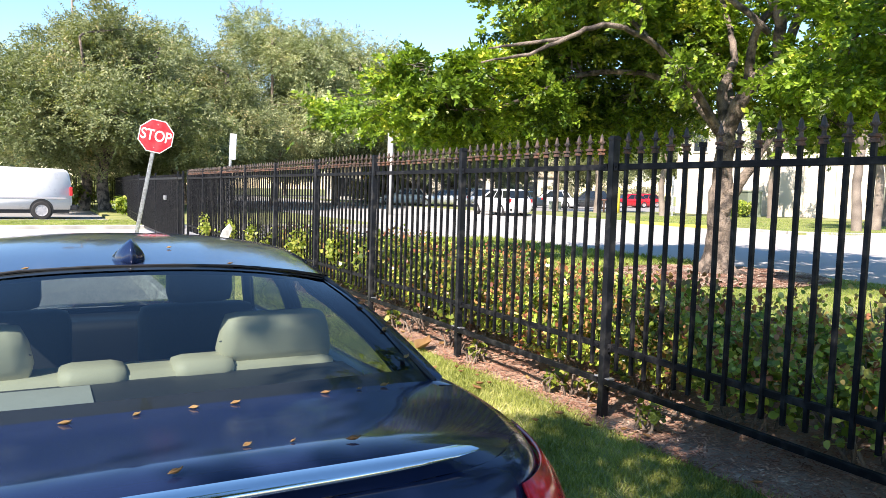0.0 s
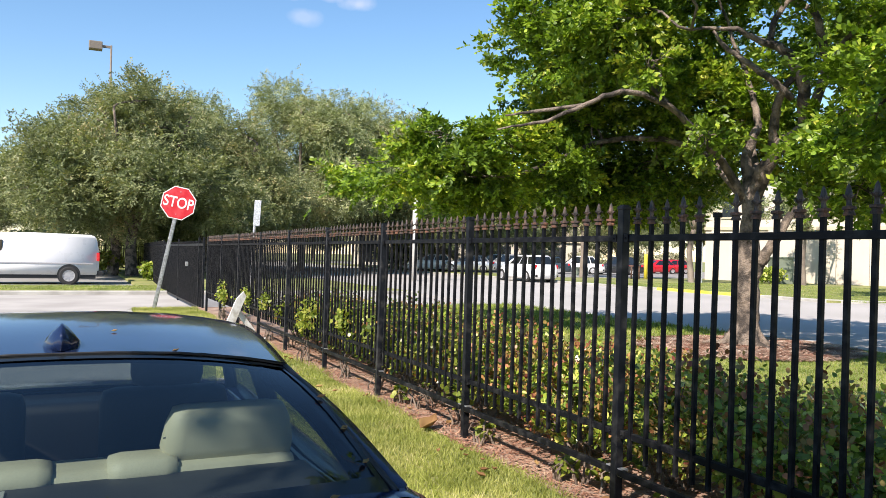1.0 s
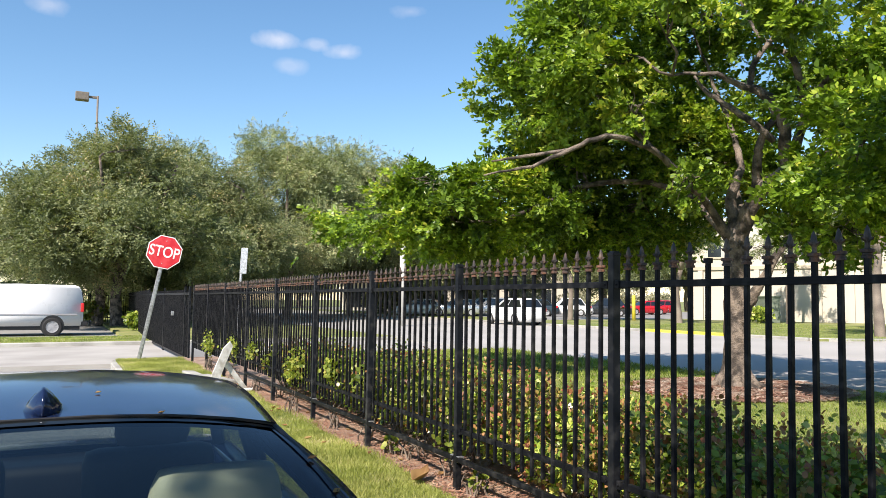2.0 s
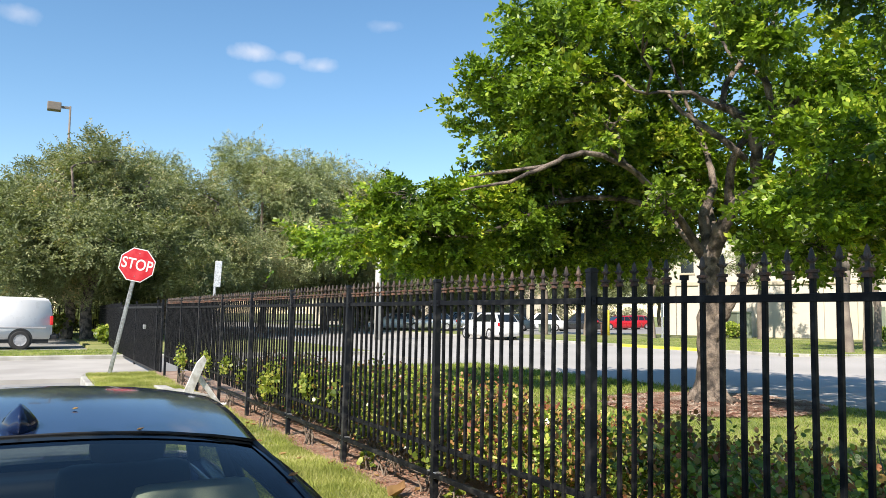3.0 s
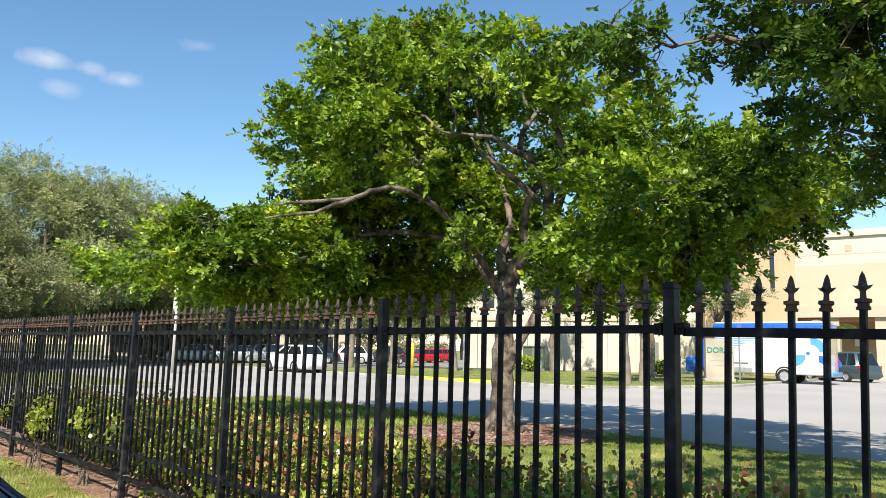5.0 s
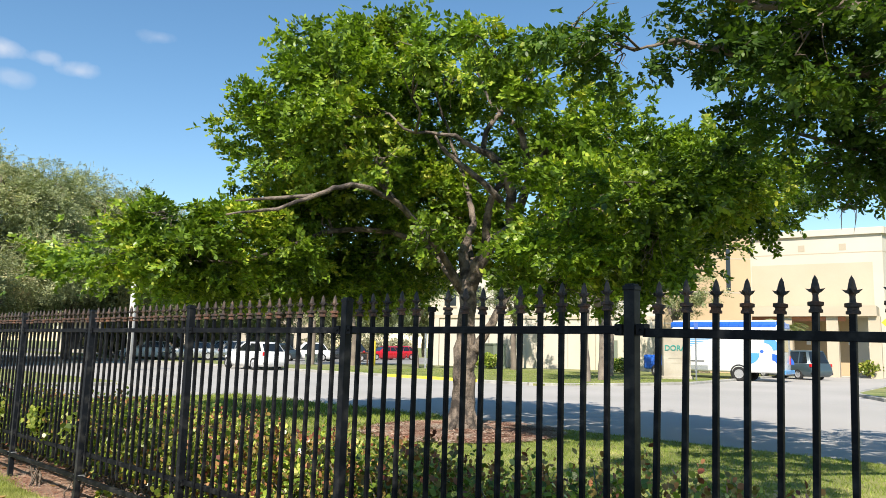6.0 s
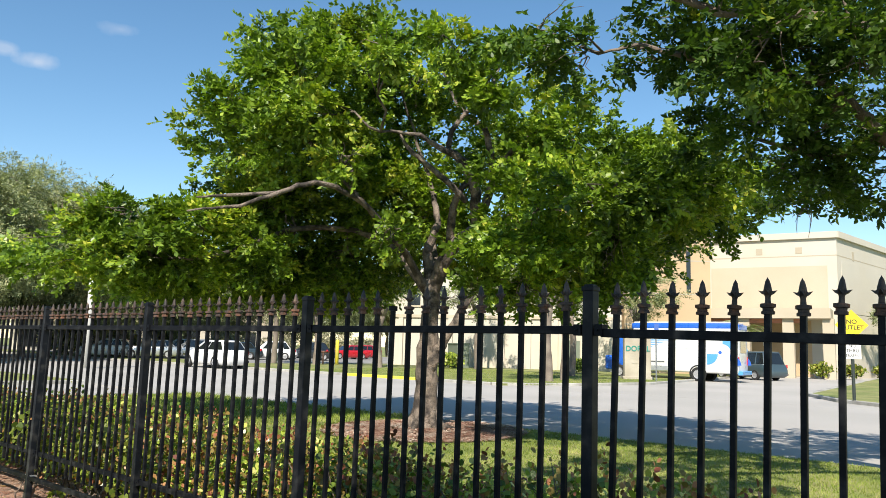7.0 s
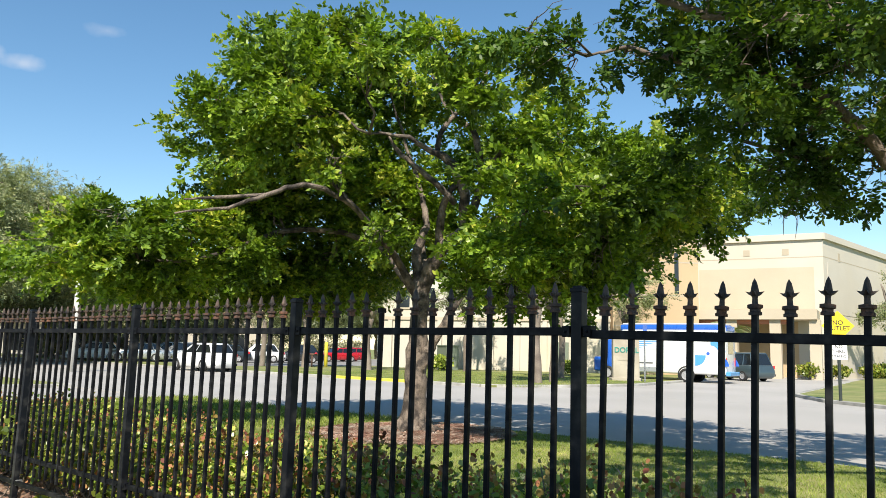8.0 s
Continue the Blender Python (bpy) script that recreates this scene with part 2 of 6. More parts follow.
M_TIP = material("weathered_black_iron", (0.022, 0.018, 0.016), 0.6, 0, 0.35, 20, 160, 0.25, 0.002, (0.10, 0.065, 0.045), 0.3, 26, piece=0.35)
M_GALV = material("galvanised_steel", (0.55, 0.56, 0.57), 0.38, 0.75, 0.2, 20, 120, 0.08, 0.002, (0.35, 0.35, 0.35), 0.3, 18)
M_BARK = material("grey_brown_bark", (0.048, 0.039, 0.032), 0.9, 0, 0.4, 7, 45, 0.9, 0.03, (0.215, 0.172, 0.135), 0.42, 5, sharp=0.08)
M_BARK_DARK = material("dark_bark", (0.12, 0.09, 0.07), 0.9, 0, 0.3, 7, 45, 0.8, 0.02, (0.20, 0.16, 0.12), 0.35, 4)
M_BARK_PALE = material("pale_bark", (0.24, 0.20, 0.16), 0.9, 0, 0.3, 4, 30, 0.6, 0.02, (0.13, 0.105, 0.085), 0.4, 2)
M_LEAF = leaf_material("bright_green_leaves", [(0.0, (0.042, 0.082, 0.012)), (0.4, (0.118, 0.20, 0.018)), (0.78, (0.26, 0.372, 0.034)), (1.0, (0.52, 0.53, 0.08))], 0.3, 0.4, 0.4, 0.8)
M_LEAF_DARK = leaf_material("deep_green_leaves", [(0.0, (0.030, 0.065, 0.011)), (0.6, (0.066, 0.126, 0.017)), (0.92, (0.14, 0.22, 0.027)), (1.0, (0.29, 0.33, 0.048))], 0.38)
M_LEAF_OAK = leaf_material("grey_green_leaves", [(0.0, (0.14, 0.175, 0.082)), (0.5, (0.25, 0.285, 0.14)), (0.9, (0.42, 0.44, 0.235)), (1.0, (0.56, 0.47, 0.28))], 0.25, 0.5, 0.35, 0.5)
M_LEAF_OAK2 = leaf_material("olive_green_leaves", [(0.0, (0.10, 0.128, 0.056)), (0.5, (0.182, 0.212, 0.096)), (0.9, (0.31, 0.325, 0.165)), (1.0, (0.46, 0.38, 0.215))], 0.25, 0.5, 0.35, 0.5)
M_HEDGE = leaf_material("shrub_leaves", [(0.0, (0.048, 0.08, 0.012)), (0.35, (0.14, 0.21, 0.026)), (0.65, (0.30, 0.38, 0.047)), (0.9, (0.50, 0.51, 0.11)), (1.0, (0.60, 0.57, 0.21))], 0.22, 0.32, 0.45, 3.5, 0.35)
M_HEDGE_TIP = leaf_material("red_shrub_tips", [(0.0, (0.13, 0.10, 0.03)), (0.3, (0.33, 0.25, 0.07)), (0.6, (0.40, 0.19, 0.08)), (0.85, (0.27, 0.085, 0.05)), (1.0, (0.15, 0.05, 0.035))], 0.22, 0.35, 0.4, 3.5, 0.35)
M_HEDGE_FRESH = leaf_material("fresh_shrub_leaves", [(0.0, (0.08, 0.12, 0.018)), (0.5, (0.19, 0.235, 0.033)), (0.9, (0.34, 0.345, 0.065)), (1.0, (0.30, 0.16, 0.06))], 0.3, 0.35, 0.4, 5.0, 0.3)
M_BRUSH = leaf_material("dry_brush_leaves", [(0.0, (0.16, 0.16, 0.10)), (0.5, (0.30, 0.29, 0.19)), (1.0, (0.50, 0.46, 0.33))], 0.25, 0.6, 0.3)
M_BLADE = leaf_material("grass_blades", [(0.0, (0.105, 0.155, 0.025)), (0.5, (0.205, 0.27, 0.045)), (0.85, (0.32, 0.36, 0.09)), (1.0, (0.48, 0.43, 0.19))], 0.25, 0.6, 0.2)
M_BLADE_DRY = leaf_material("dry_grass_blades", [(0.0, (0.16, 0.195, 0.038)), (0.5, (0.29, 0.32, 0.075)), (0.85, (0.43, 0.42, 0.15)), (1.0, (0.57, 0.50, 0.27))], 0.25, 0.6, 0.2)
M_CHIP = leaf_material("bark_chips", [(0.0, (0.17, 0.075, 0.045)), (0.4, (0.34, 0.17, 0.11)), (0.75, (0.48, 0.29, 0.19)), (1.0, (0.60, 0.46, 0.34))], 0.0, 0.9, 0.1)
M_CHIP_RED = leaf_material("red_bark_chips", [(0.0, (0.17, 0.075, 0.05)), (0.35, (0.31, 0.165, 0.115)), (0.65, (0.44, 0.32, 0.245)), (1.0, (0.58, 0.50, 0.41))], 0.0, 0.9, 0.1)

# ---- ground ----
LOT_Z, ROAD_Z = -0.22, -0.08


def slab(name, x0, x1, y0, y1, top, mat_, label, category="ground", deep=0.3):
    return tagged(obj(name, cube(x0, x1, y0, y1, top - deep, top), mat_), label, category, kind="structure")


def flat_poly(name, pts, top, mat_, label, category, deep=0.3):
    bm = bmesh.new()
    lo = [bm.verts.new((x, y, top - deep)) for x, y in pts]
    hi = [bm.verts.new((x, y, top)) for x, y in pts]
    bm.faces.new(hi)
    bm.faces.new(lo[::-1])
    for i in range(len(pts)):
        j = (i + 1) % len(pts)
        bm.faces.new((lo[i], lo[j], hi[j], hi[i]))
    return tagged(obj(name, bm, mat_), label, category, kind="structure")


def kerb(name, pts, width, top, bottom, mat_=None, label="pale weathered concrete kerb along the pavement edge"):
    """A kerb that follows a line, with a rounded face."""
    bm = bmesh.new()
    prof = ((-width / 2, bottom), (-width / 2, top - 0.02), (-width / 2 + 0.02, top), (width / 2 - 0.03, top), (width / 2, top - 0.03), (width / 2, bottom))
    rows = []
    for i, (x, y) in enumerate(pts):
        a, b = Vector(pts[max(i - 1, 0)]), Vector(pts[min(i + 1, len(pts) - 1)])
        d = (b - a).normalized()
        rows.append([(x + d.y * u, y - d.x * u, z) for u, z in prof])
    vs = grid_surface(bm, rows)
    bm.faces.new(vs[0])
    bm.faces.new(vs[-1][::-1])
    bmesh.ops.recalc_face_normals(bm, faces=bm.faces)
    return tagged(obj(name, bm, mat_ or M_KERB), label, "kerb", kind="structure")


tagged(obj("ground", cube(-900, 900, -900, 900, -1.2, -0.3), M_LAWN_FAR), "flat green ground reaching the horizon", "ground", kind="structure")
slab("parking_lot", -60, -1.7, -40, 16.9, LOT_Z, M_LOT, "sunlit pale grey parking lot pavement")
slab("driveway", -60, 9.4, 16.9, 24.6, LOT_Z + 0.1, M_DRIVE, "bright worn concrete driveway to the gate")
slab("far_parking_lot", -60, -0.6, 29.0, 60, LOT_Z + 0.1, M_LOT, "sunlit pale grey parking bays")
slab("lawn_island", -60, 9.4, 24.75, 29.0, 0.0, M_LAWN, "clipped green grass island with kerb")
slab("lawn_corner", -0.6, 9.4, 29.0, 90, 0.0, M_LAWN, "shaded grass under oak trees")
slab("lawn_strip", -1.6, -0.02, -40, 16.75, 0.0, M_LAWN, "sunlit mown green grass strip beside the fence")
slab("lawn_verge", 1.75, 9.4, -60, 16.9, 0.0, M_LAWN, "mown green grass verge between hedge and road")
slab("mulch_bed", -0.02, 1.75, -40, 16.75, 0.004, M_MULCH, "brown bark mulch bed under the hedge")
slab("road", 9.4, 24.2, -250, 250, ROAD_Z, M_ASPHALT, "wide sun-bleached grey asphalt road", "road")
flat_poly("side_road", [(24.2, 17.2), (24.2, -1.0), (27.5, 4.4), (31, 6.5), (52, 9.5), (75, 12.5), (75, 19), (52, 17.6), (33, 14.6), (28, 15.4)],
          ROAD_Z + 0.003, M_ASPHALT, "pale asphalt side road to the building", "road")
flat_poly("far_verge", [(24.2, 250), (24.2, 17.2), (28, 15.4), (33, 14.6), (52, 17.6), (75, 19), (75, 250)], 0.02, M_LAWN_FAR,
          "sunlit grass verge before the buildings", "lawn")
flat_poly("corner_island", [(24.2, -250), (75, -250), (75, 12.5), (52, 9.5), (31, 6.5), (27.5, 4.4), (24.2, -1.0)], 0.02, M_LAWN_FAR,
          "green grass corner with a street sign", "lawn")
slab("far_car_park", 30, 70, 44, 120, 0.04, M_LOT, "grey car park behind the verge")
kerb("kerb", [(-1.68, -40), (-1.68, 15.5), (-1.66, 16.1), (-1.58, 16.5), (-1.4, 16.75), (-1.1, 16.84), (-0.6, 16.85), (-0.1, 16.85)], 0.15, 0.005, -0.35)
kerb("kerb", [(-60, 24.68), (-0.2, 24.68), (9.4, 24.68)], 0.16, 0.015, -0.3)
kerb("kerb", [(-60, 29.05), (-0.6, 29.05)], 0.15, 0.01, -0.3)
kerb("kerb", [(24.2, 120), (24.2, 27.2)], 0.2, 0.05, -0.3)
kerb("kerb", [(24.2, 20.6), (24.15, 17.6)], 0.2, 0.05, -0.3)
kerb("yellow_kerb", [(24.2, 27.2), (24.2, 20.6)], 0.2, 0.055, -0.3, M_YELLOW, "concrete kerb painted bright yellow")
kerb("kerb", [(24.15, 17.6), (25.2, 16.5), (28, 15.4), (33, 14.6), (52, 17.6)], 0.2, 0.05, -0.3)
kerb("kerb", [(24.2, -60), (24.2, -1.0), (25.4, 1.8), (27.5, 4.4), (31, 6.5), (52, 9.5)], 0.2, 0.05, -0.3)

# ---- steel fence ----
SP, POST_TOP, RAIL, LOW, BOTTOM = 1.92, 1.78, 1.59, 0.463, 0.248


def picket_mesh():
    bm = cube(-0.011, 0.011, -0.011, 0.011, 0.33, 1.685, 0.003)
    me = bpy.data.meshes.new("picket")
    bm.to_mesh(me)
    bm.free()
    me.materials.append(M_FENCE)
    return me


def finial_mesh():
    bm = bmesh.new()
    lathe(bm, [(0.0, 1.655), (0.026, 1.655), (0.026, 1.668), (0.021, 1.672), (0.021, 1.684), (0.030, 1.688), (0.030, 1.704), (0.012, 1.708),
               (0.0105, 1.735), (0.015, 1.752), (0.0165, 1.768), (0.014, 1.785), (0.009, 1.812), (0.0, 1.832)], 8)
    for s in (-1, 1):
        for turn in (0, 90):
            m = pose(0, 0, 0, 0, 0, turn)
            vs = []
            for u, z, w in ((0.006, 1.742, 0.008), (0.022, 1.752, 0.007), (0.036, 1.768, 0.002), (0.020, 1.764, 0.006), (0.008, 1.772, 0.006)):
                vs.append([bm.verts.new(m @ Vector((k * w, s * u, z))) for k in (-1, 1)])
            for a, b in zip(vs, vs[1:]):
                bm.faces.new((a[0], a[1], b[1], b[0]))
            bm.faces.new([p[0] for p in vs])
            bm.faces.new([p[1] for p in vs][::-1])
    bmesh.ops.transform(bm, matrix=Matrix.Diagonal((0.92, 0.92, 0.765, 1)) @ Matrix.Translation((0, 0, -1.688)), verts=bm.verts)
    bmesh.ops.recalc_face_normals(bm, faces=bm.faces)
    for f in bm.faces:
        f.material_index = 1 if f.calc_center_median().z > 0.016 else 0
    me = bpy.data.meshes.new("finial")
    bm.to_mesh(me)
    bm.free()
    me.materials.append(M_RUST)
    me.materials.append(M_TIP)
    return me


def stub_mesh():
    bm = cube(-0.011, 0.011, -0.011, 0.011, 0.33, 1.69, 0.003)
    box(bm, -0.016, 0.016, -0.016, 0.016, 1.69, 1.715)
    me = bpy.data.meshes.new("bare_picket")
    bm.to_mesh(me)
    bm.free()
    me.materials.append(M_FENCE)
    return me


def post_mesh(top=POST_TOP):
    bm = cube(-0.0255, 0.0255, -0.0255, 0.0255, -0.3, top - 0.02, 0.004)
    box(bm, -0.029, 0.029, -0.029, 0.029, top - 0.025, top - 0.004, None, 0.004)
    box(bm, -0.021, 0.021, -0.021, 0.021, top - 0.006, top + 0.004, None, 0.003)
    me = bpy.data.meshes.new("post")
    bm.to_mesh(me)
    bm.free()
    me.materials.append(M_POSTCOAT)
    return me


def bracket_mesh():
    bm = cube(-0.026, 0.026, 0.034, 0.07, -0.024, 0.024, 0.003)
    lathe(bm, [(0.006, 0), (0.006, 0.006), (0.003, 0.009)], 6, Matrix.Translation((-0.025, 0.052, 0)) @ pose(0, 0, 0, 0, -90, 0))
    me = bpy.data.meshes.new("bracket")
    bm.to_mesh(me)
    bm.free()
    return me


ME_PICKET, ME_FINIAL, ME_STUB, ME_POST, ME_BRACKET = picket_mesh(), finial_mesh(), stub_mesh(), post_mesh(), bracket_mesh()
ME_BRACKET.materials.append(M_FENCE)
ME_BRACKET_GALV = ME_BRACKET.copy()
ME_BRACKET_GALV.materials.clear()
ME_BRACKET_GALV.materials.append(M_GALV)


def rail(y0, y1, z, x=0.0, h=0.036, w=0.034):
    bm = cube(x - w / 2, x + w / 2, y0, y1, z - h / 2, z + h / 2, 0.003)
    return bm


rng = random.Random(7)
fence = thing("fence", "black steel picket fence with rusted spear finials", "fence")
FIRST, LAST = -4, 8
for k in range(FIRST, LAST + 1):
    tip = pose(0, 0, 0, rng.uniform(0.0, 0.7), rng.uniform(0.3, 1.1), 0)
    share("post", ME_POST, fence, Matrix.Translation((0, SP * k, RAIL)) @ tip @ Matrix.Translation((0, 0, -RAIL)))
    for turn in (0, 180):
        share("bracket", ME_BRACKET, fence, pose(0, SP * k, RAIL, turn, 0, 0))
        share("bracket", ME_BRACKET, fence, pose(0, SP * k, LOW, turn, 0, 0))
        if k <= 4:
            share("bracket", ME_BRACKET_GALV, fence, pose(-0.012, SP * k, BOTTOM, turn, 0, 0), "bare galvanised rail bracket")
for k in range(FIRST, LAST):
    y0, y1 = SP * k + 0.034, SP * (k + 1) - 0.034
    sag = Matrix.Translation((0, -SP, -0.011)) @ pose(0, 0, 0, 0.9, 0, 0) @ Matrix.Translation((0, SP, 0)) if k == -2 else Matrix()
    for name, z, x in (("top_rail", RAIL, 0.0), ("lower_rail", LOW, 0.0), ("bottom_rail", BOTTOM, -0.03))[:3 if k < 5 else 2]:
        bm = rail(y0, y1, z, x)
        bmesh.ops.transform(bm, matrix=sag, verts=bm.verts)
        part(name, bm, M_FENCE, fence)
    for i in range(1, 16):
        y = SP * k + SP * i / 16 if k != -2 else -SP - SP * (16 - i) / 16 * 1.02
        m = pose(0, y, (sag @ Vector((0, y, 0))).z + rng.uniform(-0.004, 0.004), 0, 0, rng.uniform(-3, 3))
        m = m @ Matrix.Translation((0, 0, RAIL)) @ pose(0, 0, 0, (1.5 if k == -2 else 0.4) + rng.uniform(-0.25, 0.25), rng.uniform(0.2, 0.8), 0) @ Matrix.Translation((0, 0, -RAIL))
        if k == -1 and i == 10:
            share("picket", ME_STUB, fence, m, "picket that has lost its finial")
            continue
        p = share("picket", ME_PICKET, fence, m)
        share("finial", ME_FINIAL, p, pose(0, 0, 1.695, rng.uniform(-2, 2), rng.uniform(-2, 2), rng.uniform(-10, 10)))

# ---- gate and the fence beyond it ----
bm = cube(-0.016, 0.016, -0.016, 0.016, -0.06, 1.70, 0.003)
ME_GATE_PICKET = bpy.data.meshes.new("picket")
bm.to_mesh(ME_GATE_PICKET)
bm.free()
ME_GATE_PICKET.materials.append(M_FENCE)
gate = thing("gate", "black steel sliding gate across the driveway, closed", "gate")
for y in (16.45, 17.25, 21.6, 26.0):
    share("post", ME_POST, gate, pose(0.06, y, 0))
for y0, y1 in ((16.5, 17.2), (17.3, 21.55), (21.65, 25.95)):
    for z in (1.60, -0.03):
        part("rail", rail(y0, y1, z, 0.06, 0.06, 0.04), M_POSTCOAT, gate)
    for i in range(1, int((y1 - y0) / 0.12)):
        share("picket", ME_GATE_PICKET, gate, pose(0.06, y0 + (y1 - y0) * i / int((y1 - y0) / 0.12), 0.0))
part("latch", cube(-0.03, 0.03, 19.1, 19.3, 1.0, 1.12, 0.01), M_GALV, gate, "bright steel gate latch")


def far_fence(x0, y0, x1, y1, count):
    f = thing("fence", "black steel picket fence in the shade of trees", "fence")
    d = Vector((x1 - x0, y1 - y0, 0))
    turn = math.degrees(math.atan2(d.y, d.x)) - 90
    n = int(d.length / 0.12)
    for i in range(n):
        p = Vector((x0, y0, 0)) + d * ((i + 0.5) / n)
        share("picket", ME_GATE_PICKET, f, pose(p.x, p.y, 0.06, 0, 0, turn))
    for i in range(count + 1):
        p = Vector((x0, y0, 0)) + d * (i / count)
        share("post", ME_POST, f, pose(p.x, p.y, 0, 0, 0, turn))
    for z in (1.59, 0.3):
        bm = cube(-0.017, 0.017, 0, d.length, z - 0.02, z + 0.02)
        bmesh.ops.transform(bm, matrix=pose(x0, y0, 0, 0, 0, turn), verts=bm.verts)
        part("rail", bm, M_FENCE, f)


far_fence(0.05, 26.1, 0.9, 46.0, 9)
far_fence(0.9, 46.0, -14.0, 46.5, 7)


# ---- foliage ----
def unit(v):
    return v / np.maximum(np.linalg.norm(v, axis=1, keepdims=True), 1e-6)


def spray_leaves(gen, blobs, sprays, leaflets, length, width, spray_len, droop=0.25, inner=0.45, fine=False):
    """Small folded leaves along short twigs, spread through the given ellipsoids."""
    out = []
    for cx, cy, cz, rx, ry, rz in blobs:
        n = max(12, int(sprays * (rx * ry * rz) ** 0.667))
        k = max(4, n // 16)
        d = unit(gen.normal(size=(k, 3)))
        rad = inner + (1.05 - inner) * gen.random((k, 1)) ** 0.6
        pick = gen.integers(0, k, n)
        d = d[pick] * rad[pick] + gen.normal(size=(n, 3)) * 0.17
        rad = np.linalg.norm(d, axis=1, keepdims=True)
        d = d / np.maximum(rad, 1e-6)
        lump = 0.78 + 0.35 * np.sin(d[:, :1] * 5.1 + cx * 3) * np.sin(d[:, 1:2] * 4.3 + cy) * np.cos(d[:, 2:] * 4.7 + cz)
        c = np.array([cx, cy, cz]) + d * rad * lump * np.array([rx, ry, rz])
        axis = unit(d * np.array([1, 1, 0.6]) + gen.normal(size=(n, 3)) * 0.55 + np.array([0, 0, -droop]))
        side = unit(np.cross(axis, np.array([0, 0, 1.0]) + gen.normal(size=(n, 3)) * 0.35))
        t = np.linspace(0.0, 1.0, leaflets)
        sign = np.where(np.arange(leaflets) % 2 == 0, 1.0, -1.0)
        base = c[:, None, :] + axis[:, None, :] * (t[None, :, None] * spray_len)
        dirn = axis[:, None, :] * (0.35 + 0.5 * t[None, :, None]) + side[:, None, :] * (sign * (1.0 - 0.6 * t))[None, :, None]
        dirn = dirn + gen.normal(size=dirn.shape) * 0.28
        dirn = dirn / np.linalg.norm(dirn, axis=2, keepdims=True)
        nrm = np.cross(axis, side)[:, None, :] + gen.normal(size=dirn.shape) * 0.45
        w = np.cross(dirn, nrm)
        w = w / np.maximum(np.linalg.norm(w, axis=2, keepdims=True), 1e-6)
        up = np.cross(w, dirn)
        ln = length * (0.65 + 0.6 * gen.random(dirn.shape[:2]))[:, :, None]
        wd = width * (0.7 + 0.5 * gen.random(dirn.shape[:2]))[:, :, None]
        mid = base + dirn * ln * 0.5 + up * ln * 0.10
        near = base + dirn * ln * 0.22 + up * ln * 0.06
        far = base + dirn * ln * 0.72 + up * ln * 0.07
        q = np.stack([base, near + w * wd * 0.34, mid + w * wd * 0.5, far + w * wd * 0.36, base + dirn * ln - up * ln * 0.06,
                      far - w * wd * 0.36, mid - w * wd * 0.5, near - w * wd * 0.34] if fine else
                     [base, mid + w * wd * 0.5, base + dirn * ln - up * ln * 0.05, mid - w * wd * 0.5], axis=2)
        out.append(q.reshape(-1, 3))
    return np.concatenate(out)


def bend(a, b, lift, n=7):
    a, b = Vector(a), Vector(b)
    c = (a + b) / 2 + Vector(lift)
    return [a * (1 - t) ** 2 + c * 2 * t * (1 - t) + b * t * t for t in (i / (n - 1) for i in range(n))]


def wobble(r, pts, amount):
    return [p + Vector((r.uniform(-1, 1), r.uniform(-1, 1), r.uniform(-1, 1))) * amount * (0 < i < len(pts) - 1) for i, p in enumerate(pts)]


def twigs(bm, r, blobs, start_of, per, r0):
    for b in blobs:
        c = Vector(b[:3])
        s = start_of(c)
        path = wobble(r, bend(s, c, (0, 0, 0.25)), 0.10)
        tube(bm, path, [r0 * (1 - 0.7 * i / 6) for i in range(7)], 6)
        for _ in range(per):
            k = r.randint(2, 6)
            d = Vector((r.gauss(0, 1), r.gauss(0, 1), r.gauss(0, 0.8))).normalized()
            e = c + Vector((d.x * b[3], d.y * b[4], d.z * b[5])) * r.uniform(0.5, 0.95)
            tube(bm, wobble(r, bend(path[k], e, (0, 0, 0.12), 5), 0.05), [r0 * 0.42, r0 * 0.34, r0 * 0.26, r0 * 0.18, r0 * 0.1], 5)


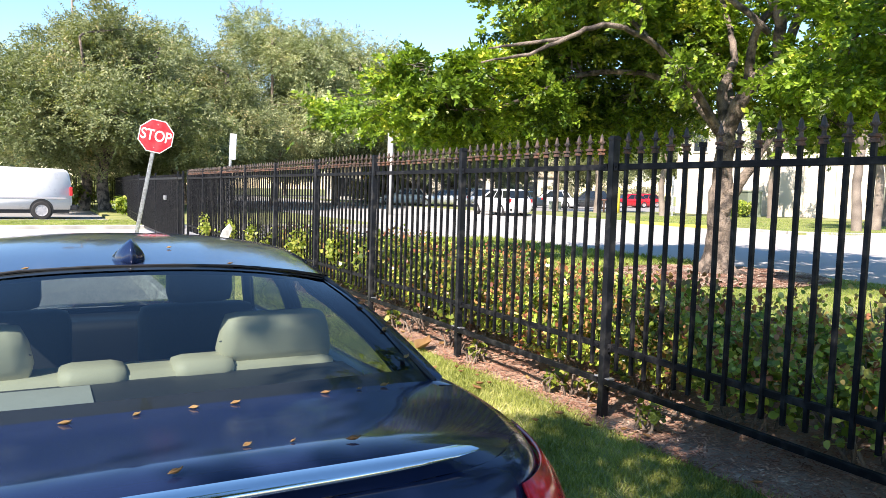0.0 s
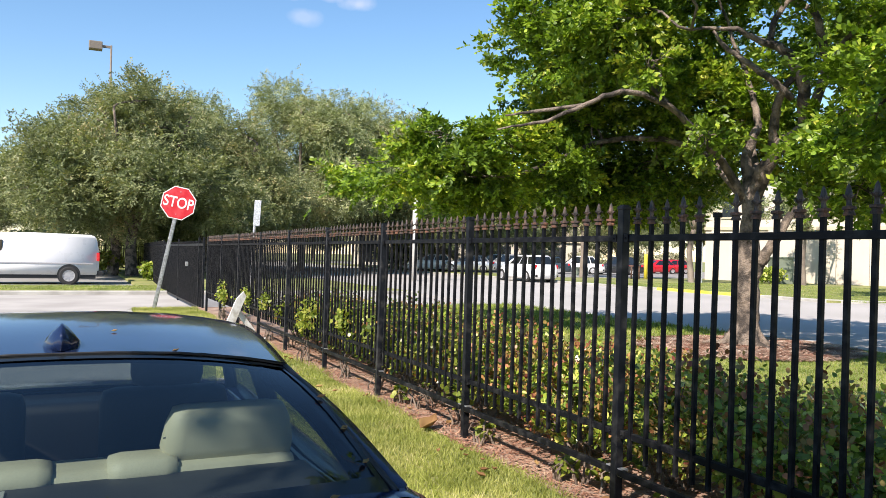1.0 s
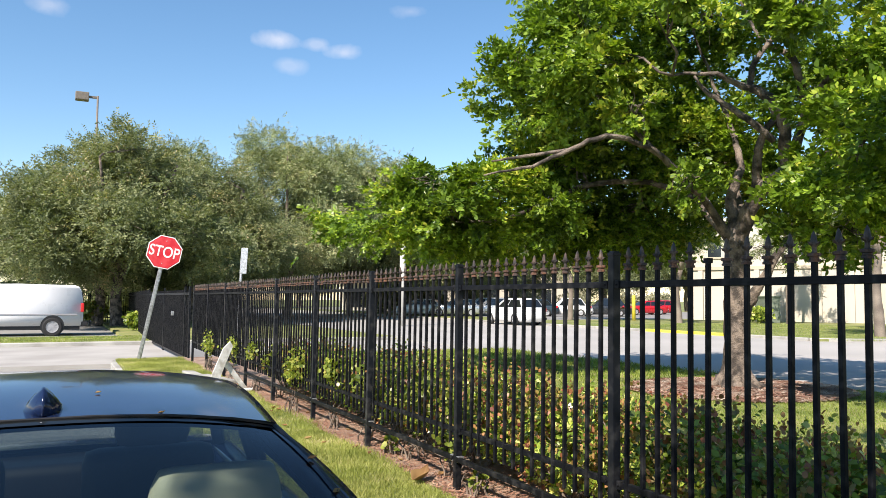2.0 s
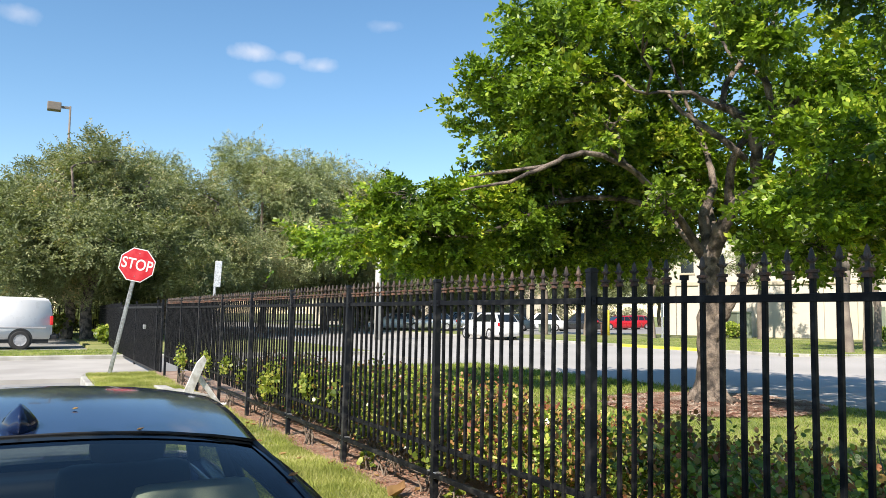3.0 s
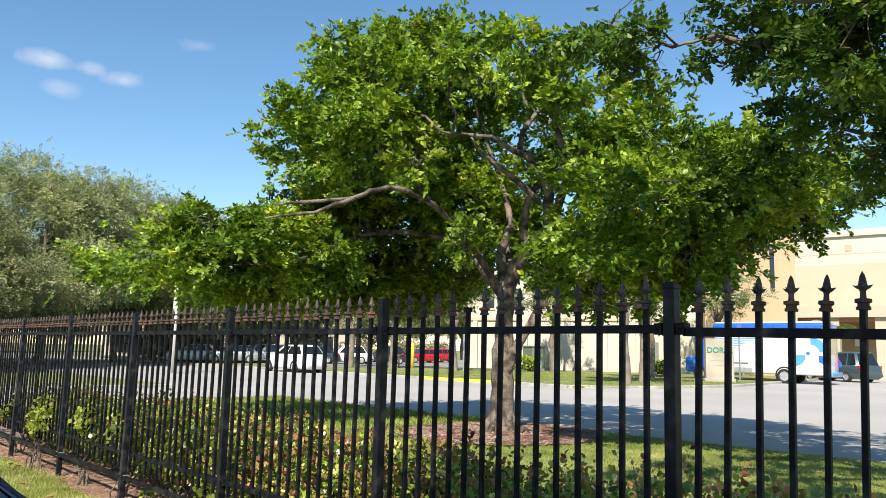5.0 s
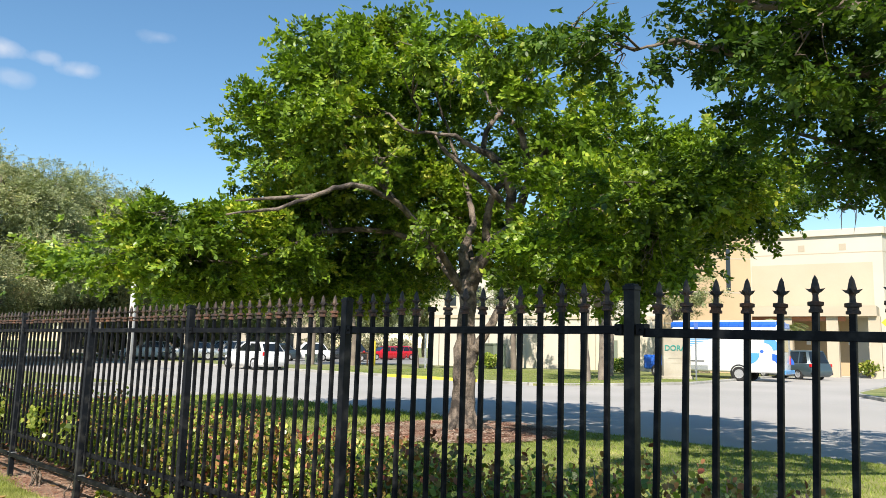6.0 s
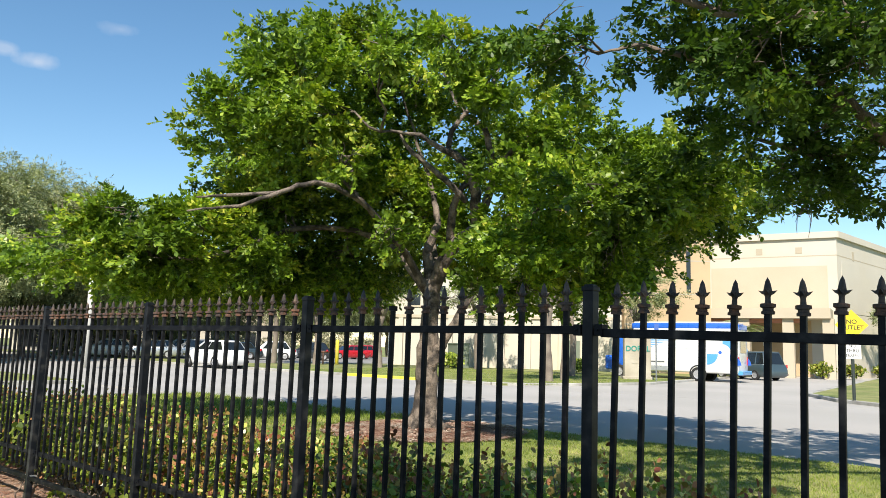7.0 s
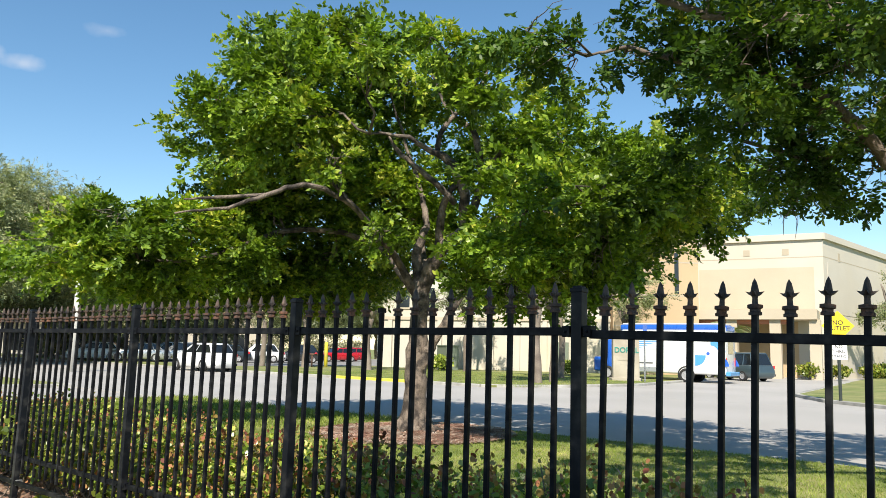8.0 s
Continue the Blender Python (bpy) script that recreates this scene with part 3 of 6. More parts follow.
def tree(name, label, trunk, limbs, blobs, bark, leaf, seed, sprays, leaflets, length, width, spray_len, per=5, twig=0.035, inner=0.45, group="", fine=False):
    """trunk and limbs: lists of (x, y, z, radius) points; blobs: ellipsoids of foliage."""
    base = trunk[0]
    t = thing(name, label, "tree", (base[0], base[1], 0), group=group)
    off = Matrix.Translation((-base[0], -base[1], 0))
    r, gen = random.Random(seed), np.random.default_rng(seed)
    bm = bmesh.new()
    for line in (trunk, *limbs):
        pts = [Vector(p[:3]) for p in line]
        line_pts, rad = [], []
        for i in range(len(pts) - 1):
            for j in range(4):
                f = j / 4
                a, b = pts[max(i - 1, 0)], pts[min(i + 2, len(pts) - 1)]
                p, q = pts[i], pts[i + 1]
                line_pts.append(p * (1 - f) + q * f + ((q - a) * (1 - f) - (b - p) * f) * f * (1 - f) * 0.25)
                rad.append(line[i][3] * (1 - f) + line[i + 1][3] * f)
        line_pts.append(pts[-1])
        rad.append(line[-1][3])
        tube(bm, wobble(r, line_pts, min(0.02, rad[0] * 0.2)), [q * r.uniform(0.96, 1.04) for q in rad], 12)
    ends = [Vector(p[:3]) for line in limbs for p in line[1:]] or [Vector(trunk[-1][:3])]
    twigs(bm, r, blobs, lambda c: min(ends, key=lambda e: (e - c).length), per, twig)
    bmesh.ops.transform(bm, matrix=off, verts=bm.verts)
    part("trunk", bm, bark, t, smooth=True)
    verts = spray_leaves(gen, blobs, sprays, leaflets, length, width, spray_len, inner=inner, fine=fine) - np.array([base[0], base[1], 0])
    tagged(polys_object("crown", verts, 8 if fine else 4, leaf, t), kind="stuff")
    return t


# the street tree in the verge
verge_blobs = [(6.3, 7.1, 7.5, 0.9, 0.9, 0.5), (4.15, 7.7, 5.6, 0.6, 0.6, 0.5), (5.1, 7.6, 6.7, 0.8, 0.8, 0.6), (2.6, 9.8, 2.95, 1.3, 1.3, 0.6), (3.5, 8.6, 3.05, 1.2, 1.2, 0.5), (3.1, 9.0, 3.6, 1.0, 1.0, 0.5), (3.9, 8.2, 3.55, 0.7, 0.7, 0.35), (5.6, 8.6, 4.2, 1.0, 1.0, 0.6), (4.8, 8.3, 5.2, 1.05, 1.05, 1.0), (5.2, 6.9, 6.0, 1.4, 1.4, 1.0),
               (6.5, 7.4, 7.0, 1.2, 1.2, 0.9), (7.6, 6.3, 6.6, 1.4, 1.4, 0.9), (5.0, 6.9, 5.0, 1.3, 1.3, 0.7), (7.3, 10.4, 3.6, 2.0, 2.0, 1.0),
               (4.6, 6.2, 5.3, 0.6, 0.6, 0.45), (6.05, 5.5, 3.3, 0.5, 0.5, 0.3), (4.4, 4.2, 5.8, 0.55, 0.55, 0.35), (5.5, 3.9, 6.2, 0.6, 0.6, 0.35), (5.0, 5.6, 4.5, 0.5, 0.5, 0.3), (6.85, 3.9, 3.6, 0.45, 0.45, 0.35), (10.5, 1.7, 4.35, 1.2, 1.2, 0.7), (9.8, 2.5, 4.6, 1.3, 1.3, 0.8), (6.4, 3.6, 5.6, 0.9, 0.9, 0.6), (8.8, 3.7, 5.3, 1.4, 1.4, 0.9), (6.9, 2.4, 3.75, 1.4, 1.4, 0.75),
               (8.5, 1.8, 4.1, 1.5, 1.5, 0.8), (6.1, 3.0, 3.1, 0.9, 0.9, 0.6), (6.9, 1.9, 2.9, 0.8, 0.8, 0.55), (10.2, 3.2, 4.8, 1.4, 1.4, 0.7),
               (5.0, 11.4, 3.1, 1.6, 1.6, 0.8), (8.4, 8.5, 6.2, 1.7, 1.7, 1.1), (10.6, 4.0, 3.9, 1.7, 1.7, 0.9), (6.2, 9.0, 4.6, 1.5, 1.5, 1.0),
               (9.2, 8.8, 4.6, 1.9, 1.9, 1.1), (10.0, 6.2, 5.6, 1.6, 1.6, 1.0),
               (6.6, 9.6, 2.9, 1.3, 1.3, 0.6), (8.8, 9.4, 3.2, 1.6, 1.6, 0.8), (5.3, 8.5, 3.2, 1.1, 1.1, 0.6), (9.8, 7.2, 3.7, 1.6, 1.6, 0.9), (4.0, 9.4, 2.7, 1.2, 1.2, 0.5), (8.0, 7.5, 4.5, 1.6, 1.6, 1.2),
               (7.6, 9.2, 2.75, 1.4, 1.4, 0.55), (9.4, 10.8, 3.0, 1.7, 1.7, 0.7), (6.3, 11.2, 2.7, 1.4, 1.4, 0.55), (8.6, 3.2, 3.0, 1.1, 1.1, 0.5), (7.5, 2.5, 2.75, 0.8, 0.8, 0.45), (9.2, 3.2, 3.6, 1.0, 1.0, 0.5), (6.6, 3.2, 2.45, 0.7, 0.7, 0.42), (7.3, 2.4, 2.3, 0.6, 0.6, 0.4), (6.4, 3.9, 2.35, 0.4, 0.4, 0.35)]
tree("street_tree", "broad green street tree with bare lower limbs, standing in mulch", [(7.46, 6.0, -0.12, 0.46), (7.46, 6.0, 0.08, 0.33), (7.46, 5.99, 0.3, 0.235), (7.46, 5.98, 0.65, 0.205), (7.46, 5.97, 1.25, 0.20), (7.48, 5.95, 2.05, 0.16), (7.5, 5.93, 2.72, 0.155)],
     [[(7.46, 5.9, 1.05, 0.10), (7.48, 5.76, 1.42, 0.095), (7.5, 5.62, 1.6, 0.085), (7.63, 5.48, 1.97, 0.075), (7.93, 5.44, 2.35, 0.06), (8.3, 5.3, 3.1, 0.04)],
      [(7.49, 5.95, 2.5, 0.145), (7.48, 5.69, 2.98, 0.125), (7.5, 5.33, 3.4, 0.115), (7.65, 4.99, 3.63, 0.105), (8.03, 4.84, 3.8, 0.08), (8.83, 4.6, 4.11, 0.05), (9.6, 4.1, 4.8, 0.025)],
      [(7.5, 5.63, 3.05, 0.085), (7.47, 5.5, 3.39, 0.08), (7.33, 5.37, 3.73, 0.075), (7.23, 5.19, 4.05, 0.065), (7.15, 4.97, 4.28, 0.055), (7.2, 4.75, 4.45, 0.04)],
      [(7.62, 5.03, 3.6, 0.10), (7.39, 4.84, 4.18, 0.095), (7.19, 4.77, 4.44, 0.09), (7.01, 4.82, 4.69, 0.08), (6.84, 4.87, 4.82, 0.07), (6.57, 5.02, 4.89, 0.05), (6.21, 5.11, 5.05, 0.035), (5.6, 5.44, 5.02, 0.02)],
      [(7.63, 5.02, 3.62, 0.085), (7.78, 4.84, 4.3, 0.075), (7.66, 4.66, 4.66, 0.07), (7.44, 4.63, 5.07, 0.06), (7.33, 4.6, 5.32, 0.055), (7.05, 4.78, 5.52, 0.04), (6.91, 4.94, 5.78, 0.03), (6.83, 5.18, 6.33, 0.018)],
      [(7.2, 4.91, 4.05, 0.06), (6.73, 4.99, 4.36, 0.055), (6.35, 5.11, 4.59, 0.045), (6.08, 5.25, 4.8, 0.035), (5.9, 5.28, 5.01, 0.02)],
      [(6.76, 4.96, 4.88, 0.05), (6.78, 4.92, 5.2, 0.045), (6.91, 4.78, 5.49, 0.04), (7.1, 4.56, 5.8, 0.035), (7.41, 4.5, 6.22, 0.025), (7.5, 4.38, 6.6, 0.015)],
      [(7.49, 5.98, 2.6, 0.11), (7.5, 6.08, 3.28, 0.09), (7.51, 5.92, 3.62, 0.075), (7.55, 5.88, 3.91, 0.06), (7.67, 6.19, 4.56, 0.05), (7.54, 6.47, 5.4, 0.03), (7.2, 6.6, 6.4, 0.02)],
      [(7.47, 6.0, 2.5, 0.085), (6.94, 6.08, 3.15, 0.065), (6.22, 5.95, 3.61, 0.055), (5.37, 5.77, 3.94, 0.046), (4.51, 5.71, 4.01, 0.04), (3.85, 5.71, 3.73, 0.034), (3.22, 5.78, 3.44, 0.026), (2.47, 5.88, 3.26, 0.012)],
      [(3.85, 5.72, 3.73, 0.03), (3.15, 5.9, 3.6, 0.025), (2.72, 6.1, 3.52, 0.012)],
      [(7.5, 6.05, 2.5, 0.085), (7.54, 7.03, 3.41, 0.065), (7.1, 7.71, 3.76, 0.055), (6.0, 8.1, 3.68, 0.05), (5.18, 8.19, 3.33, 0.04), (4.31, 8.28, 2.94, 0.03), (3.5, 8.9, 2.9, 0.015)],
      [(7.66, 4.66, 4.6, 0.055), (7.91, 4.5, 4.99, 0.045), (8.11, 4.4, 5.3, 0.03), (8.6, 4.0, 5.6, 0.018)],
      [(7.5, 5.85, 2.8, 0.10), (8.3, 6.8, 3.9, 0.08), (9.2, 8.2, 4.7, 0.05)],
      [(7.65, 4.99, 3.6, 0.07), (7.5, 4.0, 3.7, 0.05), (7.3, 3.0, 3.75, 0.04), (7.4, 2.0, 3.9, 0.03)],
      [(6.22, 5.95, 3.6, 0.05), (5.9, 6.9, 4.6, 0.04), (5.2, 7.6, 5.6, 0.025)]],
     verge_blobs, M_BARK, M_LEAF, 11, 540, 11, 0.098, 0.056, 0.2, 9, 0.026, fine=True)

# its roots, spreading under the mulch
street = bpy.data.objects["street_tree"]
rr_ = random.Random(77)
for k in range(7):
    a = 2 * math.pi * k / 7 + rr_.uniform(-0.3, 0.3)
    ln = rr_.uniform(0.42, 0.7)
    bm = bmesh.new()
    tube(bm, [(math.cos(a) * 0.1, math.sin(a) * 0.1, 0.5), (math.cos(a) * 0.2, math.sin(a) * 0.2, 0.26), (math.cos(a) * 0.34, math.sin(a) * 0.34, 0.11), (math.cos(a + 0.15) * ln, math.sin(a + 0.15) * ln, 0.03)], [0.09, 0.085, 0.065, 0.03], 8)
    part("root", bm, M_BARK, street, "", True)

# the second street tree, its crown over the verge
near_blobs = [(4.2, 1.3, 5.2, 0.8, 0.8, 0.4), (4.6, 0.9, 4.9, 0.8, 0.8, 0.4), (6.0, 0.7, 5.25, 0.75, 0.75, 0.35), (5.27, -0.26, 5.07, 0.8, 0.8, 0.45), (5.86, -0.69, 5.0, 0.8, 0.8, 0.5), (5.3, 0.0, 5.3, 1.0, 1.0, 0.5),
              (4.9, -0.9, 4.5, 0.9, 0.9, 0.6), (6.2, -1.0, 5.3, 1.2, 1.2, 0.7), (6.5, -1.0, 4.1, 1.0, 1.0, 0.6), (6.9, 0.0, 4.4, 0.9, 0.9, 0.5),
              (5.8, -1.8, 4.4, 0.9, 0.9, 0.7), (7.0, -1.7, 3.7, 0.9, 0.9, 0.5), (4.6, -2.4, 4.7, 0.8, 0.8, 0.6), (6.1, -1.1, 6.1, 1.3, 1.3, 0.7),
              (4.6, -0.7, 5.7, 1.1, 1.1, 0.5), (7.8, -4.0, 5.8, 2.0, 2.0, 1.3), (9.3, -2.0, 5.0, 1.8, 1.8, 1.0), (8.0, -6.0, 4.8, 2.0, 2.0, 1.2),
              (10.2, -4.6, 4.6, 2.0, 2.0, 1.1), (5.6, -5.2, 4.6, 1.6, 1.6, 1.0), (8.8, 0.0, 5.2, 1.2, 1.2, 0.7),
              (6.6, -0.6, 3.75, 0.8, 0.8, 0.4), (7.6, -0.6, 3.8, 1.0, 1.0, 0.5), (6.2, -0.9, 3.1, 0.18, 0.18, 0.42), (4.5, -2.35, 4.6, 0.4, 0.4, 0.35), (7.4, -2.2, 4.6, 1.0, 1.0, 0.8), (5.2, -1.6, 5.2, 1.0, 1.0, 0.6),
              (0.5, -1.0, 4.9, 0.9, 0.8, 0.4), (1.3, -2.1, 5.0, 1.0, 1.0, 0.5), (1.2, -3.2, 5.0, 1.0, 0.9, 0.5), (2.3, -1.3, 5.3, 1.0, 0.9, 0.5), (3.0, -2.6, 5.2, 1.0, 1.0, 0.5)]
tree("street_tree", "dark green street tree spreading over the verge", [(7.6, -3.4, -0.2, 0.32), (7.6, -3.4, 0.1, 0.24), (7.55, -3.3, 1.2, 0.2), (7.5, -3.2, 2.3, 0.2)],
     [[(7.5, -3.2, 2.2, 0.15), (7.22, -2.02, 3.42, 0.085), (6.74, -1.66, 4.01, 0.07), (6.38, -1.43, 4.33, 0.06), (6.12, -1.21, 4.57, 0.052), (5.8, -0.51, 4.78, 0.042), (5.56, 0.07, 4.97, 0.035), (5.31, 0.6, 5.2, 0.025), (5.08, 1.02, 5.12, 0.015)],
      [(7.5, -3.2, 2.3, 0.14), (6.55, -2.3, 4.65, 0.085), (5.52, -1.67, 4.94, 0.07), (5.17, -1.17, 5.05, 0.06), (4.76, -0.61, 5.09, 0.045), (4.49, -0.23, 5.26, 0.035), (4.22, 0.09, 5.45, 0.02)],
      [(7.5, -3.2, 2.3, 0.13), (8.4, -3.0, 3.8, 0.09), (9.3, -2.2, 4.9, 0.05)], [(7.5, -3.2, 2.3, 0.13), (7.8, -4.6, 3.8, 0.09), (8.0, -5.8, 4.8, 0.05)],
      [(6.74, -1.66, 4.01, 0.05), (7.0, -1.0, 3.9, 0.04), (6.9, -0.1, 4.3, 0.02)],
      [(7.5, -3.2, 2.2, 0.13), (6.0, -3.6, 3.6, 0.1), (4.2, -3.2, 4.6, 0.07), (2.4, -2.5, 5.0, 0.045), (1.0, -1.8, 5.0, 0.02)]],
     near_blobs, M_BARK_DARK, M_LEAF_DARK, 23, 300, 10, 0.088, 0.046, 0.19, 8, 0.022, fine=True)

# the tree behind the parked car, whose shade falls on the hedge
tree("parking_lot_tree", "green shade tree behind the parked sedan", [(-6.5, -7.0, -0.3, 0.3), (-6.5, -7.0, 1.2, 0.2), (-6.4, -6.8, 2.8, 0.18)],
     [[(-6.4, -6.8, 2.7, 0.14), (-5.2, -5.4, 3.8, 0.09), (-3.8, -4.6, 4.6, 0.04)], [(-6.4, -6.8, 2.7, 0.12), (-7.6, -6.2, 4.2, 0.05)]],
     [(-3.3, -3.75, 4.7, 1.3, 1.0, 0.7), (-2.6, -4.9, 4.6, 1.4, 1.2, 0.8), (-4.9, -3.9, 4.7, 1.2, 1.1, 0.6), (-2.85, -2.8, 5.0, 0.55, 0.85, 0.5), (-2.5, -2.3, 5.1, 0.45, 0.5, 0.4), (-4.8, -5.6, 4.8, 1.5, 1.5, 1.0), (-6.6, -7.0, 5.2, 1.9, 1.9, 1.2), (-2.5, -5.8, 4.4, 1.4, 1.3, 0.8), (-8.0, -6.6, 4.6, 1.5, 1.5, 1.0)],
     M_BARK_DARK, M_LEAF_DARK, 31, 580, 8, 0.14, 0.06, 0.24, 4, 0.03)


def oak(name, label, seed, height, spread, low, bark, leaf, n_blobs=16, sprays=260, at=(0, 0), size=0.165, group="oaks", girth=1.0):
    r = random.Random(seed)
    blobs = []
    for i in range(n_blobs):
        a = 2.4 * i + r.uniform(-0.4, 0.4)
        q = math.sqrt((i + 0.5) / n_blobs)
        z = low + (height - low) * (0.18 + 0.72 * (1 - q * q) * r.uniform(0.6, 1.05))
        if i % 3 == 0:
            z = low + (height - low) * r.uniform(0.1, 0.4)
        s = spread * r.uniform(0.26, 0.38)
        blobs.append((at[0] + math.cos(a) * q * spread * 0.8, at[1] + math.sin(a) * q * spread * 0.8, z, s, s, s * 0.72))
    trunk = [(at[0], at[1], -0.3, 0.45 * girth), (at[0], at[1], 0.1, 0.33 * girth), (at[0] + 0.15, at[1], low * 0.6, 0.27 * girth), (at[0] - 0.1, at[1] + 0.1, low, 0.25 * girth)]
    limbs = [[trunk[-1], (at[0] + math.cos(a) * spread * 0.3, at[1] + math.sin(a) * spread * 0.3, low + (height - low) * 0.35, 0.13 * girth),
              (at[0] + math.cos(a) * spread * 0.5, at[1] + math.sin(a) * spread * 0.5, low + (height - low) * 0.7, 0.05)] for a in (0.4, 1.9, 3.1, 4.4, 5.5)]
    return tree(name, label, trunk, limbs, blobs, bark, leaf, seed, sprays, 7, size, size * 0.5, 0.4, 4, 0.05, 0.35, group)


o1 = oak("oak_tree", "dense olive-green oak tree over the parking lot fence", 41, 10.8, 6.8, 2.6, M_BARK, M_LEAF_OAK2, 26, 210, (-0.9, 44.2))
o2 = oak("oak_tree", "tall grey-green oak tree behind the fence", 42, 15.8, 8.6, 3.0, M_BARK_DARK, M_LEAF_OAK, 32, 185, (13.2, 56.0))
copy_thing(o1, pose(-0.1, 40.3, 0, 0, 0, 140))
copy_thing(o1, pose(4.6, 47.5, 0, 0, 0, 75))
copy_thing(o1, pose(-12.5, 50.0, 0, 0, 0, 60))
copy_thing(o1, pose(6.5, 57.0, 0, 0, 0, 250))
copy_thing(o1, pose(-23.0, 56.0, 0, 0, 0, 200))
copy_thing(o2, pose(20.5, 62.0, 0, 0, 0, 100))
copy_thing(o2, pose(27.5, 64.5, 0, 0, 0, 45))
copy_thing(o2, pose(5.0, 66.0, 0, 0, 0, 200))
copy_thing(o2, pose(28.5, 74.0, 0, 0, 0, 290))
copy_thing(o1, pose(27.5, 60.0, 0, 0, 0, 20))
copy_thing(o1, pose(34.5, 66.0, 0, 0, 0, 170))
copy_thing(o1, pose(44.0, 72.0, 0, 0, 0, 300))
copy_thing(o1, pose(-34.0, 62.0, 0, 0, 0, 310))
o3 = oak("verge_tree", "slim pale-trunked tree before the building", 43, 9.0, 3.0, 3.6, M_BARK_PALE, M_LEAF_OAK, 12, 170, (36.5, 21.3), 0.15, "verge trees", 0.68)
for x, y, turn in ((28.6, 17.6, 80), (30.9, 18.2, 10), (40.2, 31.6, 200), (34.4, 35.6, 150), (33.6, 41.6, 20), (31.6, 44.0, 260), (46.0, 22.0, 300), (66.0, 9.0, 33), (72.0, 6.5, 120)):
    copy_thing(o3, pose(x, y, 0, 0, 0, turn))


# ---- hedge ----
def round_leaves(gen, centres, size, up=0.55, nrm=None, a=None):
    n = len(centres)
    if nrm is None:
        nrm = unit(gen.normal(size=(n, 3)) + np.array([-0.35, -0.25, up]))
        a = unit(np.cross(nrm, gen.normal(size=(n, 3))))
    b = np.cross(nrm, a)
    s = (size * (0.6 + 0.7 * gen.random((n, 1))))
    ring = []
    for u, v, h in ((-0.55, 0.0, 0.0), (-0.2, 0.4, 0.1), (0.3, 0.42, 0.12), (0.62, 0.0, 0.0), (0.3, -0.42, 0.12), (-0.2, -0.4, 0.1)):
        ring.append(centres + (a * u + b * v + nrm * h) * s)
    return np.stack(ring, axis=1).reshape(-1, 3)


def shrub(y, x, wide, deep, tall, leaf, count, seed, size=0.058, label="green shrub with round leaves and red tips behind the fence", group="hedge shrubs", base=0.0, ragged=0.0):
    t = thing("hedge_shrub", label, "shrub", (x, y, 0), group=group)
    gen, r = np.random.default_rng(seed), random.Random(seed)
    bm = bmesh.new()
    for _ in range(9):
        e = (r.uniform(-deep, deep) * 0.8, r.uniform(-wide, wide) * 0.8, tall * r.uniform(0.6, 0.95))
        tube(bm, wobble(r, bend((r.uniform(-0.1, 0.1), r.uniform(-0.1, 0.1), -0.02), e, (e[0] * 0.2, e[1] * 0.2, 0.1), 5), 0.03), [0.011, 0.009, 0.007, 0.005, 0.003], 5)
    part("woody_base", bm, M_BARK_DARK, t)
    d = unit(gen.normal(size=(count, 3)))
    rad = 0.35 + 0.72 * gen.random((count, 1)) ** 0.55
    c = d * rad * np.array([deep, wide, tall * 0.5]) * (0.85 + 0.25 * np.sin(d[:, :1] * 7 + y) * np.cos(d[:, 1:2] * 6 + seed))
    knots = gen.normal(size=(max(3, count // 40), 3)) * ragged
    c = c + np.array([0, 0, base + tall * 0.55]) + knots[gen.integers(0, len(knots), count)] * np.array([0.5, 1.2, 1.0])
    c = c[c[:, 2] > 0.05]
    tagged(polys_object("foliage", round_leaves(gen, c, size), 6, leaf, t), kind="stuff")
    return t


